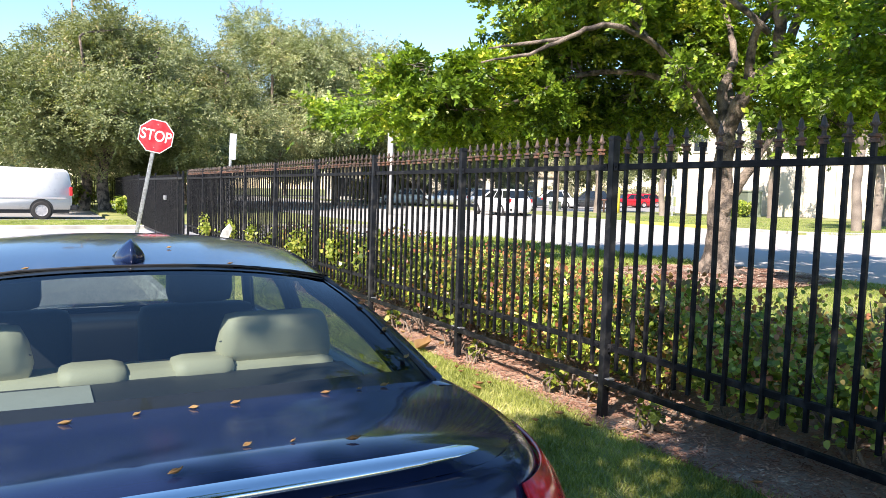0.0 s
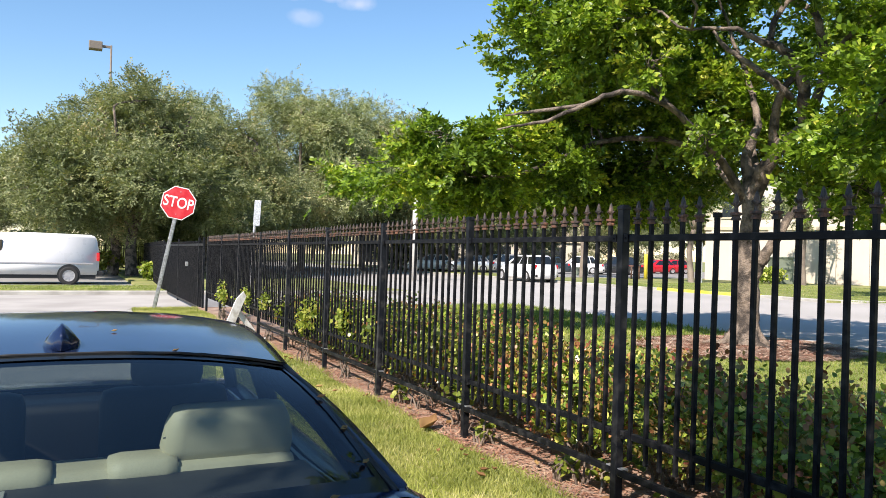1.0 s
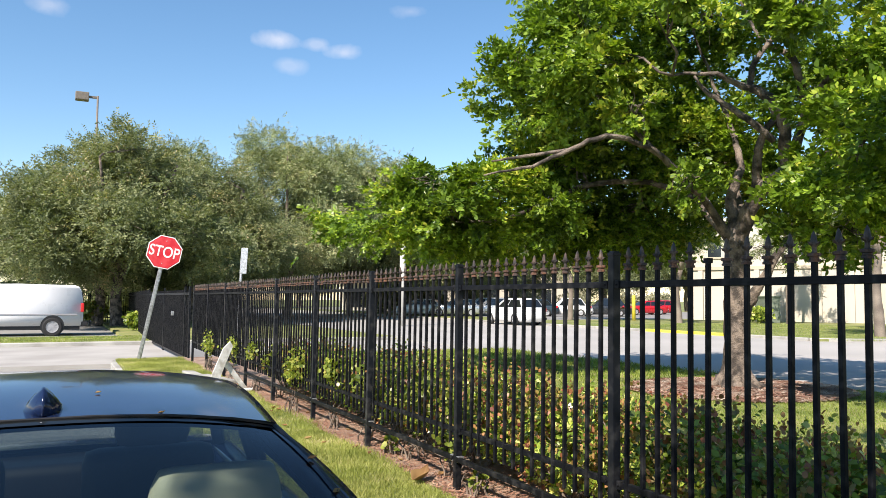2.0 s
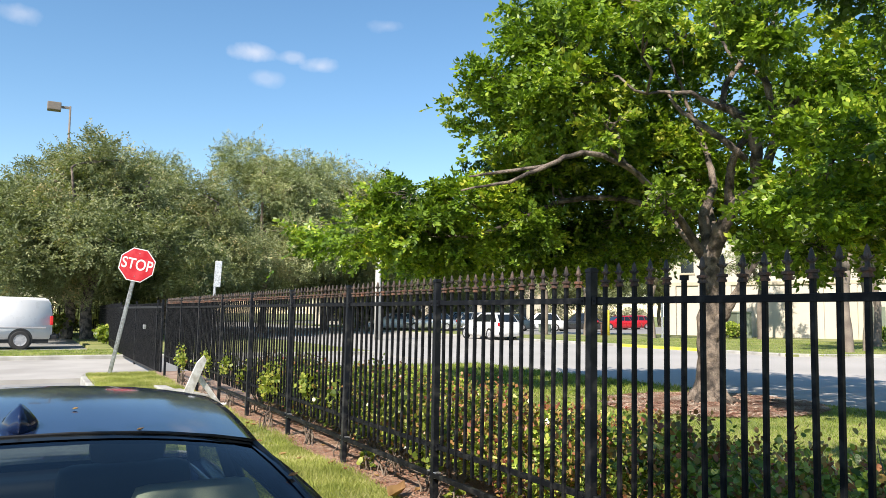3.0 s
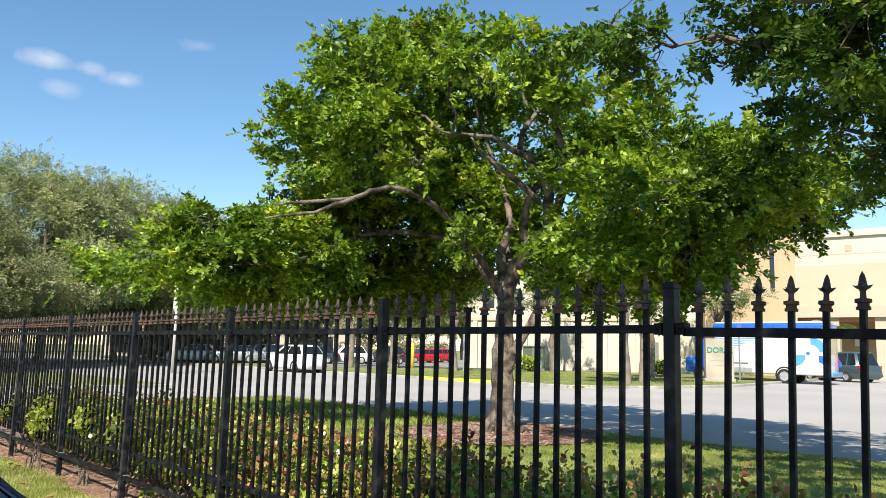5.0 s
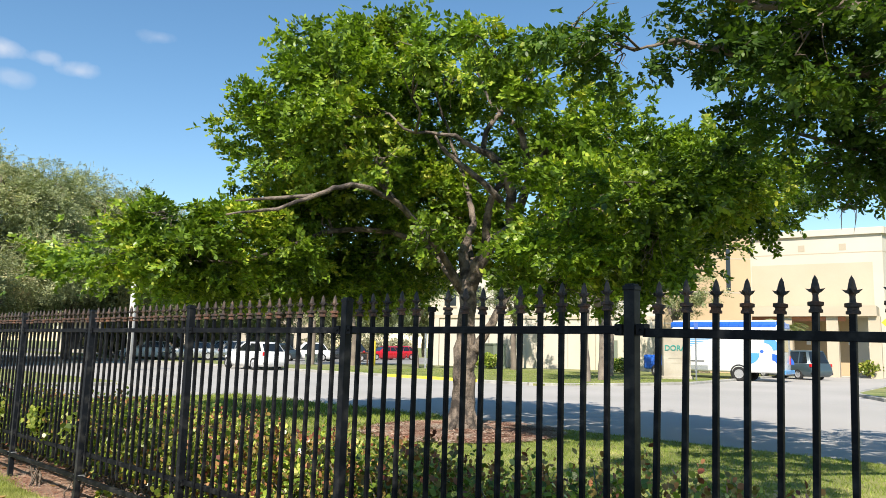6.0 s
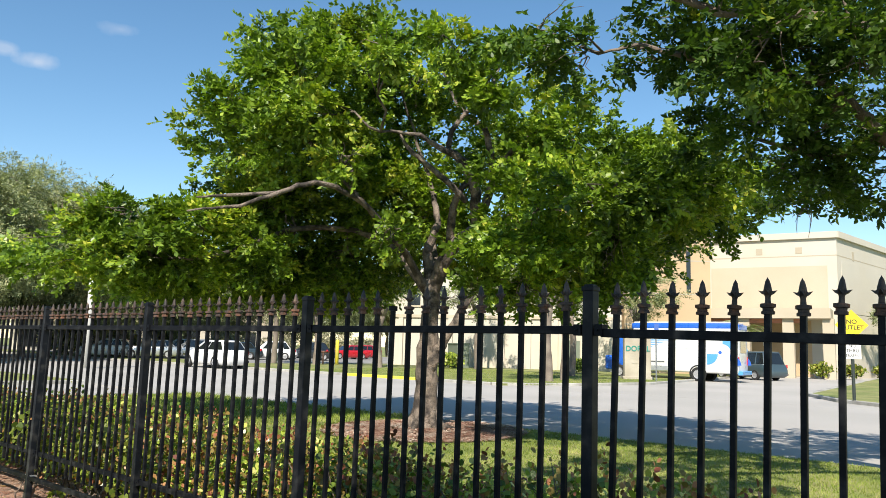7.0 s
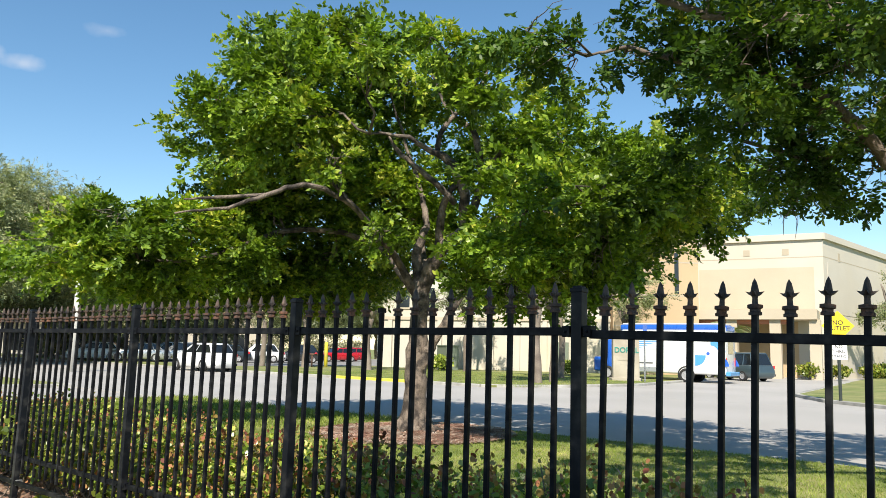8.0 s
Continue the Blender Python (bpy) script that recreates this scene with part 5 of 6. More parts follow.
bmesh.ops.recalc_face_normals(bm, faces=bm.faces)
part("aerial_fin", bm, M_NAVY, sedan, "shark-fin aerial", True)

# tail: chrome strip, lamps
bm = bmesh.new()
rows = []
for z, sr, w in ((1.094, -0.03, 0.50), (1.0935, -0.052, 0.525), (1.086, -0.072, 0.535), (1.076, -0.078, 0.52), (1.07, -0.070, 0.50)):
    mid = (sr + 4.5) / 2
    rows.append([(x, mid - (mid - sr) * (1 - (abs(x) / 0.875) ** 6) ** (1 / 6), 1.09 + (z - 1.09) * (1 - 0.75 * (k / 8) ** 4)) for k, x in ((k, w * k / 8) for k in range(-8, 9))])
grid_surface(bm, rows)
part("chrome_strip", bm, M_CHROME, sedan, "bright chrome strip across the boot", True)
for sgn in (-1, 1):
    bm = bmesh.new()
    rows = []
    for z, W, sr, bow in ((1.0, 0.876, -0.12, 0.006), (0.95, 0.896, -0.138, 0.016), (0.88, 0.914, -0.166, 0.02), (0.78, 0.926, -0.205, 0.018), (0.70, 0.930, -0.235, 0.006)):
        line = [p for p in plan_half(W + bow, sr - bow, 4.6, m=60) if p[0] > 0.62 + 0.1 * (1.0 - z) and p[1] < 0.35 - 0.5 * (1.0 - z)]
        pts = []
        for i in range(12):
            f = i / 11 * (len(line) - 1)
            a, b = line[int(f)], line[min(int(f) + 1, len(line) - 1)]
            pts.append((sgn * (a[0] + (b[0] - a[0]) * (f % 1)), a[1] + (b[1] - a[1]) * (f % 1), z))
        rows.append(pts)
    grid_surface(bm, rows)
    lamp = part("tail_lamp", bm, M_REDLAMP, sedan, "dark red tail lamp", True)
    lamp.modifiers.new("thickness", "SOLIDIFY").thickness = 0.01
bm = cube(-0.26, 0.26, -0.245, -0.17, 0.74, 0.86, 0.01)
part("number_plate", bm, M_WHITECAR, sedan, "pale blank number plate")
add_wheels(sedan, 0.33, 0.22, 0.815, 1.05, 3.85)

# cabin
part("cabin_floor", cube(-0.69, 0.69, 0.62, 3.1, 0.28, 0.36), M_GREYTRIM, sedan)
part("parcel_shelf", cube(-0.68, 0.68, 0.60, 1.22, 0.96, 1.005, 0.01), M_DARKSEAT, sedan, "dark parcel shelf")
# thin pale panel that paints the patch of sun on the dark shelf
part("shelf_sun_patch", cube(-0.66, -0.12, 0.72, 1.16, 1.006, 1.012, 0.002), M_SHELF_SUNLIT, sedan, "pale panel painted as the sunlit part of the parcel shelf")
bm = cube(-0.66, 0.66, 1.2, 1.42, 0.36, 1.03, 0.05)
part("rear_seat_back", bm, M_CREAM, sedan, "cream leather rear seat back", True)
part("rear_seat_cushion", cube(-0.66, 0.66, 1.36, 1.9, 0.36, 0.62, 0.06), M_CREAM, sedan, "cream leather cushion", True)
for x in (-0.46, 0.46):
    bm = cube(-0.2, 0.2, 0, 0.13, 0.0, 0.19, 0.06)
    bmesh.ops.transform(bm, matrix=pose(x, 1.24, 1.0, 8, 0, 0), verts=bm.verts)
    for v in bm.verts:
        v.co.x = x + (v.co.x - x) * (1.0 - 0.9 * max(0, v.co.z - 1.05))
    part("headrest", bm, M_CREAM, sedan, "cream leather headrest", True)
for x in (-0.12, 0.24):
    bm = cube(-0.1, 0.1, -0.08, 0.09, -0.05, 0.045, 0.045)
    bmesh.ops.transform(bm, matrix=pose(x * 0.9, 1.27, 1.01), verts=bm.verts)
    part("seat_bolster", bm, M_CREAM, sedan, "cream leather bolster", True)
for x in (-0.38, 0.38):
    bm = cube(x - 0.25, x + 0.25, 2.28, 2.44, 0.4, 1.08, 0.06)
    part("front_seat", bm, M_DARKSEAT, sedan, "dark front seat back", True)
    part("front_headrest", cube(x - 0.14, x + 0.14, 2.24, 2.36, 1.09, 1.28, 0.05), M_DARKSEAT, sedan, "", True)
for x in (-0.46, 0.46):
    bm = bmesh.new()
    tube(bm, [(x - 0.19, 1.262, 1.10), (x - 0.1, 1.243, 1.118), (x, 1.24, 1.122), (x + 0.1, 1.243, 1.118), (x + 0.19, 1.262, 1.10)], 0.0025, 5)
    part("seam", bm, M_GREYTRIM, sedan)
part("dashboard", cube(-0.7, 0.7, 2.85, 3.2, 0.6, 0.93, 0.05), M_BLACKTRIM, sedan, "", True)

# dry leaves lying on the sedan and stuck in its seams
rl = random.Random(3)
ox, oy, oz = SEDAN
for lx, s, z in ((-0.62, 0.575, 1.062), (-0.5, 0.535, 1.07), (-0.38, 0.565, 1.072), (-0.2, 0.565, 1.076), (-0.05, 0.57, 1.078), (0.08, 0.575, 1.078), (0.18, 0.58, 1.077),
                 (0.42, 0.60, 1.072), (0.52, 0.615, 1.07), (0.60, 0.63, 1.068), (-0.04, 0.02, 1.07), (0.11, 0.14, 1.076), (0.2, 0.125, 1.074), (0.31, 0.075, 1.072),
                 (0.29, 1.19, 1.39), (-0.28, 1.185, 1.39), (0.66, 0.98, 1.262), (0.69, 0.86, 1.19), (0.14, 1.45, 1.428), (0.715, 0.74, 1.12)):
    z = z - 0.011 if s > 0.5 else lid_z(s, lx / 0.825) + 0.001
    curled_leaf("dry_leaf", ox + 1.075 * lx, oy + s, oz + z, rl.uniform(-30, 40), rl.uniform(0.016, 0.034), rl.uniform(-28, 28), "small curled tan leaf fallen on the sedan", "leaves on the sedan")


def plain_car(name, label, category, at, turn, paint, L, W, H, belt, cab, rake, panes, wheel=0.34, group=""):
    """A parked vehicle: cab = (rear, front) at the belt, rake = (rear, front) lean of the roof."""
    t = thing(name, label, category, at, turn, group)
    k = belt / 1.045
    bm, ring_ = car_shell([(z * k, w * W / 1.85, sr, L + (sf - 4.8)) for z, w, sr, sf in LEVELS], 0.0 if H > 1.95 and cab[1] > L * 0.8 else 0.2, cab[1] - 0.1)
    bm.faces.new(ring_[-1])
    bmesh.ops.recalc_face_normals(bm, faces=bm.faces)
    part("body", bm, paint, t, "", True)
    wb, wt = W * 0.44, W * 0.36 if H < 1.95 else W * 0.42
    r0, r1 = cab[0] + rake[0], cab[1] - rake[1]
    bm = bmesh.new()
    rows = [[(-wb, cab[0], belt - 0.03), (wb, cab[0], belt - 0.03), (wb, cab[1], belt - 0.03), (-wb, cab[1], belt - 0.03)],
            [(-wt, r0, H - 0.05), (wt, r0, H - 0.05), (wt, r1, H - 0.05), (-wt, r1, H - 0.05)],
            [(-wt + 0.08, r0 + 0.08, H), (wt - 0.08, r0 + 0.08, H), (wt - 0.08, r1 - 0.08, H), (-wt + 0.08, r1 - 0.08, H)]]
    vs = [[bm.verts.new(p) for p in row] for row in rows]
    for a, b in zip(vs, vs[1:]):
        for i in range(4):
            bm.faces.new((a[i], a[(i + 1) % 4], b[(i + 1) % 4], b[i]))
    bm.faces.new(vs[-1])
    bmesh.ops.bevel(bm, geom=list(bm.edges), offset=0.03, segments=2, affect="EDGES")
    part("cabin", bm, paint, t, "", True)
    z0, z1 = belt + 0.02, H - 0.1

    def at_z(z):
        f = (z - belt + 0.03) / (H - 0.05 - belt + 0.03)
        return wb + (wt - wb) * f + 0.006, cab[0] + (r0 - cab[0]) * f, cab[1] + (r1 - cab[1]) * f

    (w0, a0, b0), (w1, a1, b1) = at_z(z0), at_z(z1)
    for sgn in (-1, 1):
        for f0, f1 in panes:
            bm = bmesh.new()
            grid_surface(bm, [[(sgn * w0, a0 + (b0 - a0) * f0, z0), (sgn * w0, a0 + (b0 - a0) * f1, z0)], [(sgn * w1, a1 + (b1 - a1) * f0, z1), (sgn * w1, a1 + (b1 - a1) * f1, z1)]])
            part("window", bm, M_GLASS_DARK, t).modifiers.new("thickness", "SOLIDIFY").thickness = 0.01
    for s0, s1, nm, e in ((a0, a1, "rear_window", -0.008), (b0, b1, "windscreen", 0.008)):
        bm = bmesh.new()
        grid_surface(bm, [[(-w0 * 0.86, s0 + e, z0), (w0 * 0.86, s0 + e, z0)], [(-w1 * 0.84, s1 + e, z1), (w1 * 0.84, s1 + e, z1)]])
        part(nm, bm, M_GLASS_DARK, t).modifiers.new("thickness", "SOLIDIFY").thickness = 0.01
    for sgn in (-1, 1):
        part("tail_lamp", cube(sgn * W * 0.42 - 0.07, sgn * W * 0.42 + 0.07, -0.03, 0.12, belt * 0.78, belt * 0.98, 0.02), M_REDLAMP, t)
        part("headlamp", cube(sgn * W * 0.38 - 0.12, sgn * W * 0.38 + 0.12, L - 0.42, L - 0.12, belt * 0.62, belt * 0.74, 0.03), M_CHROME, t)
    part("bumper", cube(-W * 0.44, W * 0.44, -0.12, 0.05, 0.34, 0.5, 0.04), M_BLACKTRIM, t)
    add_wheels(t, wheel, 0.22, W * 0.445, L * 0.2, L * 0.81)
    return t


SIDE4 = ((0.04, 0.22), (0.25, 0.52), (0.55, 0.86))
plain_car("suv", "white sport utility car parked on the road edge", "car", (23.3, 36.2, ROAD_Z), 2, M_WHITECAR, 4.6, 1.86, 1.68, 1.1, (0.12, 3.45), (0.5, 1.05), SIDE4, 0.38)
plain_car("minivan", "slate blue-grey minivan parked under the canopy", "car", (49.1, 13.75, ROAD_Z), -25, M_SLATEVAN, 4.9, 1.95, 1.88, 1.05, (0.12, 3.9), (0.3, 1.0), SIDE4, 0.34)
plain_car("red_car", "bright red car in the car park", "car", (53.6, 58.0, 0.04), 80, M_REDCAR, 4.6, 1.82, 1.45, 0.92, (0.5, 3.3), (0.7, 0.8), SIDE4, 0.33)
for i, (x, y, turn, paint, word) in enumerate(((30.5, 55.5, 60, M_SILVERCAR, "silver"), (33.6, 54.6, 60, M_SILVERCAR, "silver"), (37.0, 53.5, 60, M_BLUECAR, "blue-grey"),
                                               (40.0, 52.6, 60, M_WHITECAR, "white"), (28.0, 58.0, 60, M_WHITECAR, "white"), (34.6, 58.4, 60, M_WHITECAR, "white"),
                                               (29.4, 60.6, 60, M_REDCAR, "dark red"), (43.6, 51.6, 60, M_DARKCAR, "black"), (57.6, 60.4, 80, M_REDCAR, "dark red"))):
    plain_car("parked_car", word + " car parked in a row beyond the verge", "car", (x, y, 0.04), turn, paint, 4.6, 1.84, 1.5 + 0.14 * (i % 2), 0.96, (0.35, 3.35), (0.5, 0.8), SIDE4, 0.34, "parked cars")
van = thing("van", "white panel van parked beside the grass island", "van", (-1.95, 32.9, LOT_Z + 0.1), 90)
bm = bmesh.new()
side = ((0.02, 0.42), (-0.02, 0.75), (0.0, 1.45), (0.10, 1.98), (0.24, 2.1), (2.4, 2.14), (3.9, 2.1), (4.15, 2.02), (4.78, 1.28), (5.5, 1.12), (5.62, 0.95), (5.64, 0.42))
lo = [bm.verts.new((-0.99, s_, z_)) for s_, z_ in side]
hi = [bm.verts.new((0.99, s_, z_)) for s_, z_ in side]
bm.faces.new(lo)
bm.faces.new(hi[::-1])
for i in range(len(side)):
    j = (i + 1) % len(side)
    bm.faces.new((lo[i], hi[i], hi[j], lo[j]))
for v in bm.verts:
    v.co.x *= 1 - 0.09 * max(0, v.co.z - 1.2)
bmesh.ops.recalc_face_normals(bm, faces=bm.faces)
bmesh.ops.bevel(bm, geom=[e for e in bm.edges if len(e.link_faces) == 2 and e.calc_face_angle() > 0.15], offset=0.06, segments=3, affect="EDGES")
part("body", bm, M_WHITECAR, van, "white panelled body", True)
for sgn in (-1, 1):
    part("side_moulding", cube(sgn * 0.995 - 0.015, sgn * 0.995 + 0.015, 0.2, 5.2, 0.86, 0.92, 0.006), M_SIGNGREY, van)
    part("door_window", cube(sgn * 0.955 - 0.015, sgn * 0.955 + 0.015, 3.55, 4.4, 1.32, 1.82, 0.03), M_GLASS_DARK, van)
    part("tail_lamp", cube(sgn * 0.93 - 0.07, sgn * 0.93 + 0.07, -0.04, 0.08, 1.0, 1.36, 0.02), M_REDLAMP, van)
    for s_ in (1.12, 4.55):
        bm = bmesh.new()
        lathe(bm, [(0.0, 0), (0.44, 0), (0.44, 0.05), (0.0, 0.05)], 26, pose(sgn * 0.972 - 0.025, s_, 0.42, 0, 90, 0))
        part("wheel_arch", bm, M_BLACKTRIM, van)
part("rear_bumper", cube(-0.95, 0.95, -0.2, 0.06, 0.40, 0.60, 0.04), M_BLACKTRIM, van)
part("sill", cube(-0.9, 0.9, 0.1, 5.5, 0.26, 0.46, 0.02), M_BLACKTRIM, van, "black underbody sill")
for sgn in (-1, 1):
    part("rear_door_window", cube(sgn * 0.42 - 0.32, sgn * 0.42 + 0.32, 0.0, 0.05, 1.4, 1.85, 0.02), M_GLASS_DARK, van)
add_wheels(van, 0.38, 0.22, 0.93, 1.12, 4.55)

# shuttle bus
M_BUSGLASS = material("filmed_window", (0.62, 0.66, 0.70), 0.18, 0, 0.05, 2, 30, 0.0, 0.001, coat=0.6)
bus = thing("shuttle_bus", "white and blue shuttle bus parked on the side road", "bus", (42.65, 13.5, ROAD_Z), 7)
part("body", cube(-1.15, 1.15, 0.0, 6.3, 0.5, 3.3, 0.12), M_WHITECAR, bus, "white coach body", True)
part("roof_band", cube(-1.162, 1.162, 0.12, 6.35, 3.02, 3.42, 0.12), M_BUSBLUE, bus, "blue roof band", True)
part("roof_edge", cube(-1.12, 1.12, 0.2, 6.2, 3.40, 3.50, 0.04), M_WHITECAR, bus, "white roof rim", True)
part("bonnet", cube(-0.98, 0.98, 7.1, 8.2, 0.5, 1.4, 0.15), M_BUSBLUE, bus, "blue bonnet", True)
part("cab", cube(-1.0, 1.0, 6.25, 7.3, 0.5, 2.5, 0.15), M_BUSBLUE, bus, "blue cab", True)
part("rear_bumper", cube(-1.1, 1.1, -0.22, 0.03, 0.45, 0.68, 0.04), M_BUSLIGHT, bus, "blue rear bumper")
part("rear_cap", cube(-0.95, 0.95, -0.03, 0.05, 3.05, 3.35, 0.03), M_BUSBLUE, bus)


def side_shape(name, sgn, pts, paint, label=""):
    """A flat livery shape on the bus side: pts are (along, height)."""
    bm = bmesh.new()
    lo = [bm.verts.new((sgn * 1.148, y, z)) for y, z in pts]
    hi = [bm.verts.new((sgn * 1.168, y, z)) for y, z in pts]
    bm.faces.new(hi)
    bm.faces.new(lo[::-1])
    for i in range(len(pts)):
        j = (i + 1) % len(pts)
        bm.faces.new((lo[i], lo[j], hi[j], hi[i]))
    bmesh.ops.recalc_face_normals(bm, faces=bm.faces)
    part(name, bm, paint, bus, label)


def fan(cy, cz, r, a0, a1, r_in=0.0):
    arc = [math.radians(a0 + (a1 - a0) * i / 8) for i in range(9)]
    outer = [(cy + r * math.cos(a), cz + r * math.sin(a)) for a in arc]
    return outer + ([(cy + r_in * math.cos(a), cz + r_in * math.sin(a)) for a in reversed(arc)] if r_in else [(cy, cz)])


for sgn in (-1, 1):
    for s0, s1 in ((4.75, 5.75), (3.55, 4.6), (2.35, 3.4)):
        part("window", cube(sgn * 1.148 - 0.012, sgn * 1.148 + 0.012, s0, s1, 1.9, 2.8, 0.008), M_BUSGLASS, bus, "window behind printed film")
    for i in range(9):
        z = 1.78 + 0.135 * i
        side_shape("stripe", sgn, [(6.25, z), (5.5 - 0.36 * i, z + 0.05), (5.3 - 0.36 * i, z + 0.095), (6.25, z + 0.095)], M_BUSLIGHT, "light blue livery stripe")
    side_shape("livery_mark", sgn, fan(0.85, 1.75, 0.85, 90, 175, 0.45), M_BUSLIGHT, "light blue livery shape")
    side_shape("livery_mark", sgn, fan(1.75, 1.62, 0.62, 180, 270), M_BUSLIGHT, "light blue livery shape")
    side_shape("livery_mark", sgn, fan(0.45, 0.98, 0.62, 90, 178, 0.25), M_BUSBLUE, "blue livery shape")
    side_shape("livery_mark", sgn, fan(1.0, 1.72, 0.1, 0, 359, 0.01), M_BUSBLUE, "blue livery dot")
    part("lettering_bar", cube(sgn * 1.152 - 0.004, sgn * 1.152 + 0.004, 4.3, 5.3, 1.05, 1.13), M_GREYTRIM, bus)
    part("side_panel", cube(sgn * 1.15 - 0.006, sgn * 1.15 + 0.006, 4.1, 5.3, 0.58, 0.84), M_SILVERCAR, bus, "grey lower side panel")
    part("tail_lamp", cube(sgn * 1.0 - 0.08, sgn * 1.0 + 0.08, -0.02, 0.04, 1.0, 1.5, 0.01), M_REDLAMP, bus)
    bm = bmesh.new()
    lathe(bm, [(0.5, -0.02), (0.5, 0.012), (0.42, 0.012), (0.42, -0.02)], 24, pose(sgn * 1.148, 2.3, 0.46, 0, 90 * sgn, 0))
    part("wheel_arch", bm, M_BLACKTRIM, bus, "black wheel arch")
part("rear_window", cube(-0.6, 0.6, -0.012, 0.02, 1.7, 2.6, 0.01), M_GLASS_DARK, bus)
part("windscreen", cube(-0.85, 0.85, 7.28, 7.32, 1.5, 2.3, 0.01), M_GLASS_DARK, bus)
add_wheels(bus, 0.42, 0.26, 1.06, 2.3, 7.2)

# ---- buildings ----
M_CREAMWALL = material("cream_stucco", (0.50, 0.43, 0.325), 0.9, 0, 0.06, 0.5, 30, 0.2, 0.01, (0.45, 0.385, 0.28), 0.35, 0.15)
M_PALEWALL = material("pale_stucco", (0.53, 0.49, 0.415), 0.9, 0, 0.05, 0.5, 30, 0.2, 0.01, (0.53, 0.475, 0.365), 0.3, 0.15)
M_OCHREWALL = material("ochre_stucco", (0.50, 0.37, 0.225), 0.9, 0, 0.06, 0.5, 30, 0.2, 0.01, (0.44, 0.32, 0.19), 0.3, 0.15)
M_BRICKRED = material("terracotta_fascia", (0.42, 0.17, 0.09), 0.85, 0, 0.1, 2, 30, 0.2, 0.01)
M_JOINT = material("stucco_joint", (0.42, 0.36, 0.27), 0.9, 0, 0.06, 1, 30, 0.1, 0.01)
M_WINDOW = material("dark_window_glass", (0.02, 0.025, 0.03), 0.1, 0, 0.1, 1, 20, 0.0)
M_CONCRETE_SIGN = material("beige_concrete", (0.45, 0.41, 0.33), 0.9, 0, 0.12, 2, 40, 0.3, 0.01, (0.36, 0.32, 0.25), 0.4, 0.8)
M_TEAL = material("teal_letters", (0.02, 0.24, 0.2), 0.5, 0, 0.08, 5, 60, 0.05)
M_STOPRED = material("red_reflective_sheet", (0.55, 0.018, 0.03), 0.4, 0, 0.06, 6, 120, 0.03, 0.001, (0.62, 0.05, 0.06), 0.25, 6)
M_SIGNWHITE = material("white_reflective_sheet", (0.8, 0.8, 0.78), 0.45, 0, 0.05, 6, 120, 0.03, 0.001)
M_SIGNYELLOW = material("yellow_reflective_sheet", (0.82, 0.58, 0.02), 0.45, 0, 0.06, 6, 120, 0.03, 0.001)
M_SIGNBLACK = material("black_sign_ink", (0.012, 0.012, 0.012), 0.6, 0, 0.05, 6, 60, 0.0)
M_DARKPOLE = material("dark_green_pole", (0.03, 0.04, 0.035), 0.5, 0.2, 0.15, 6, 60, 0.05)
M_LIGHTPOLE = material("pale_concrete_pole", (0.55, 0.54, 0.5), 0.85, 0, 0.1, 3, 40, 0.15)
M_LAMPHEAD = material("bronze_lamp_housing", (0.2, 0.17, 0.14), 0.55, 0.3, 0.12, 5, 60, 0.05)
M_UTILITY = material("grey_green_cabinet", (0.16, 0.19, 0.14), 0.6, 0, 0.1, 3, 50, 0.05)
M_PLANKWHITE = material("peeling_white_paint", (0.72, 0.72, 0.69), 0.7, 0, 0.1, 8, 60, 0.2, 0.004, (0.45, 0.43, 0.38), 0.25, 9)


def prism(bm, pts, z0, z1):
    lo = [bm.verts.new((x, y, z0)) for x, y in pts]
    hi = [bm.verts.new((x, y, z1)) for x, y in pts]
    bm.faces.new(hi)
    bm.faces.new(lo[::-1])
    for i in range(len(pts)):
        j = (i + 1) % len(pts)
        bm.faces.new((lo[i], lo[j], hi[j], hi[i]))
    bmesh.ops.recalc_face_normals(bm, faces=bm.faces)


def on_wall(a, b, f0, f1, z0, z1, out, deep=0.1):
    """A block on the wall from a to b, between the fractions f0 and f1; out: how far it stands proud."""
    a, b = Vector((*a, 0)), Vector((*b, 0))
    d = (b - a).normalized()
    n = Vector((d.y, -d.x, 0))
    bm = bmesh.new()
    p, q = a.lerp(b, f0), a.lerp(b, f1)
    pts = [p - n * deep, q - n * deep, q + n * out, p + n * out]
    prism(bm, [(v.x, v.y) for v in pts], z0, z1)
    return bm


A1, A2, A3 = (59.2, 22.6), (61.2, 13.1), (83.0, 11.8)
hall = thing("main_building", "large cream stucco building with a flat roof", "building")
bm = bmesh.new()
prism(bm, [A1, A2, A3, (90, 40), (66, 42)], -0.2, 10.9)
part("wall", bm, M_PALEWALL, hall)
for a, b in ((A1, A2), (A2, A3)):
    part("parapet", on_wall(a, b, -0.005, 1.005, 10.75, 11.25, 0.22), M_PALEWALL, hall)
    part("wall_joint", on_wall(a, b, 0.0, 1.0, 9.35, 9.43, 0.006), M_JOINT, hall)
part("wall_panel", on_wall(A1, A2, 0.04, 0.93, 5.3, 8.6, 0.03), M_CREAMWALL, hall, "warmer cream wall panel")
part("wall_panel", on_wall(A2, A3, 0.04, 0.95, 5.0, 9.0, 0.03), M_PALEWALL, hall)
for f in (0.4, 0.7):
    part("vent", on_wall(A1, A2, f, f + 0.05, 9.6, 10.1, 0.03), M_JOINT, hall)
part("vent", on_wall(A2, A3, 0.16, 0.18, 9.3, 10.0, 0.03), M_JOINT, hall)
part("porch_recess", on_wall(A1, A2, 0.02, 0.80, 0.0, 4.3, 0.02), M_OCHREWALL, hall, "ochre wall under the canopy")
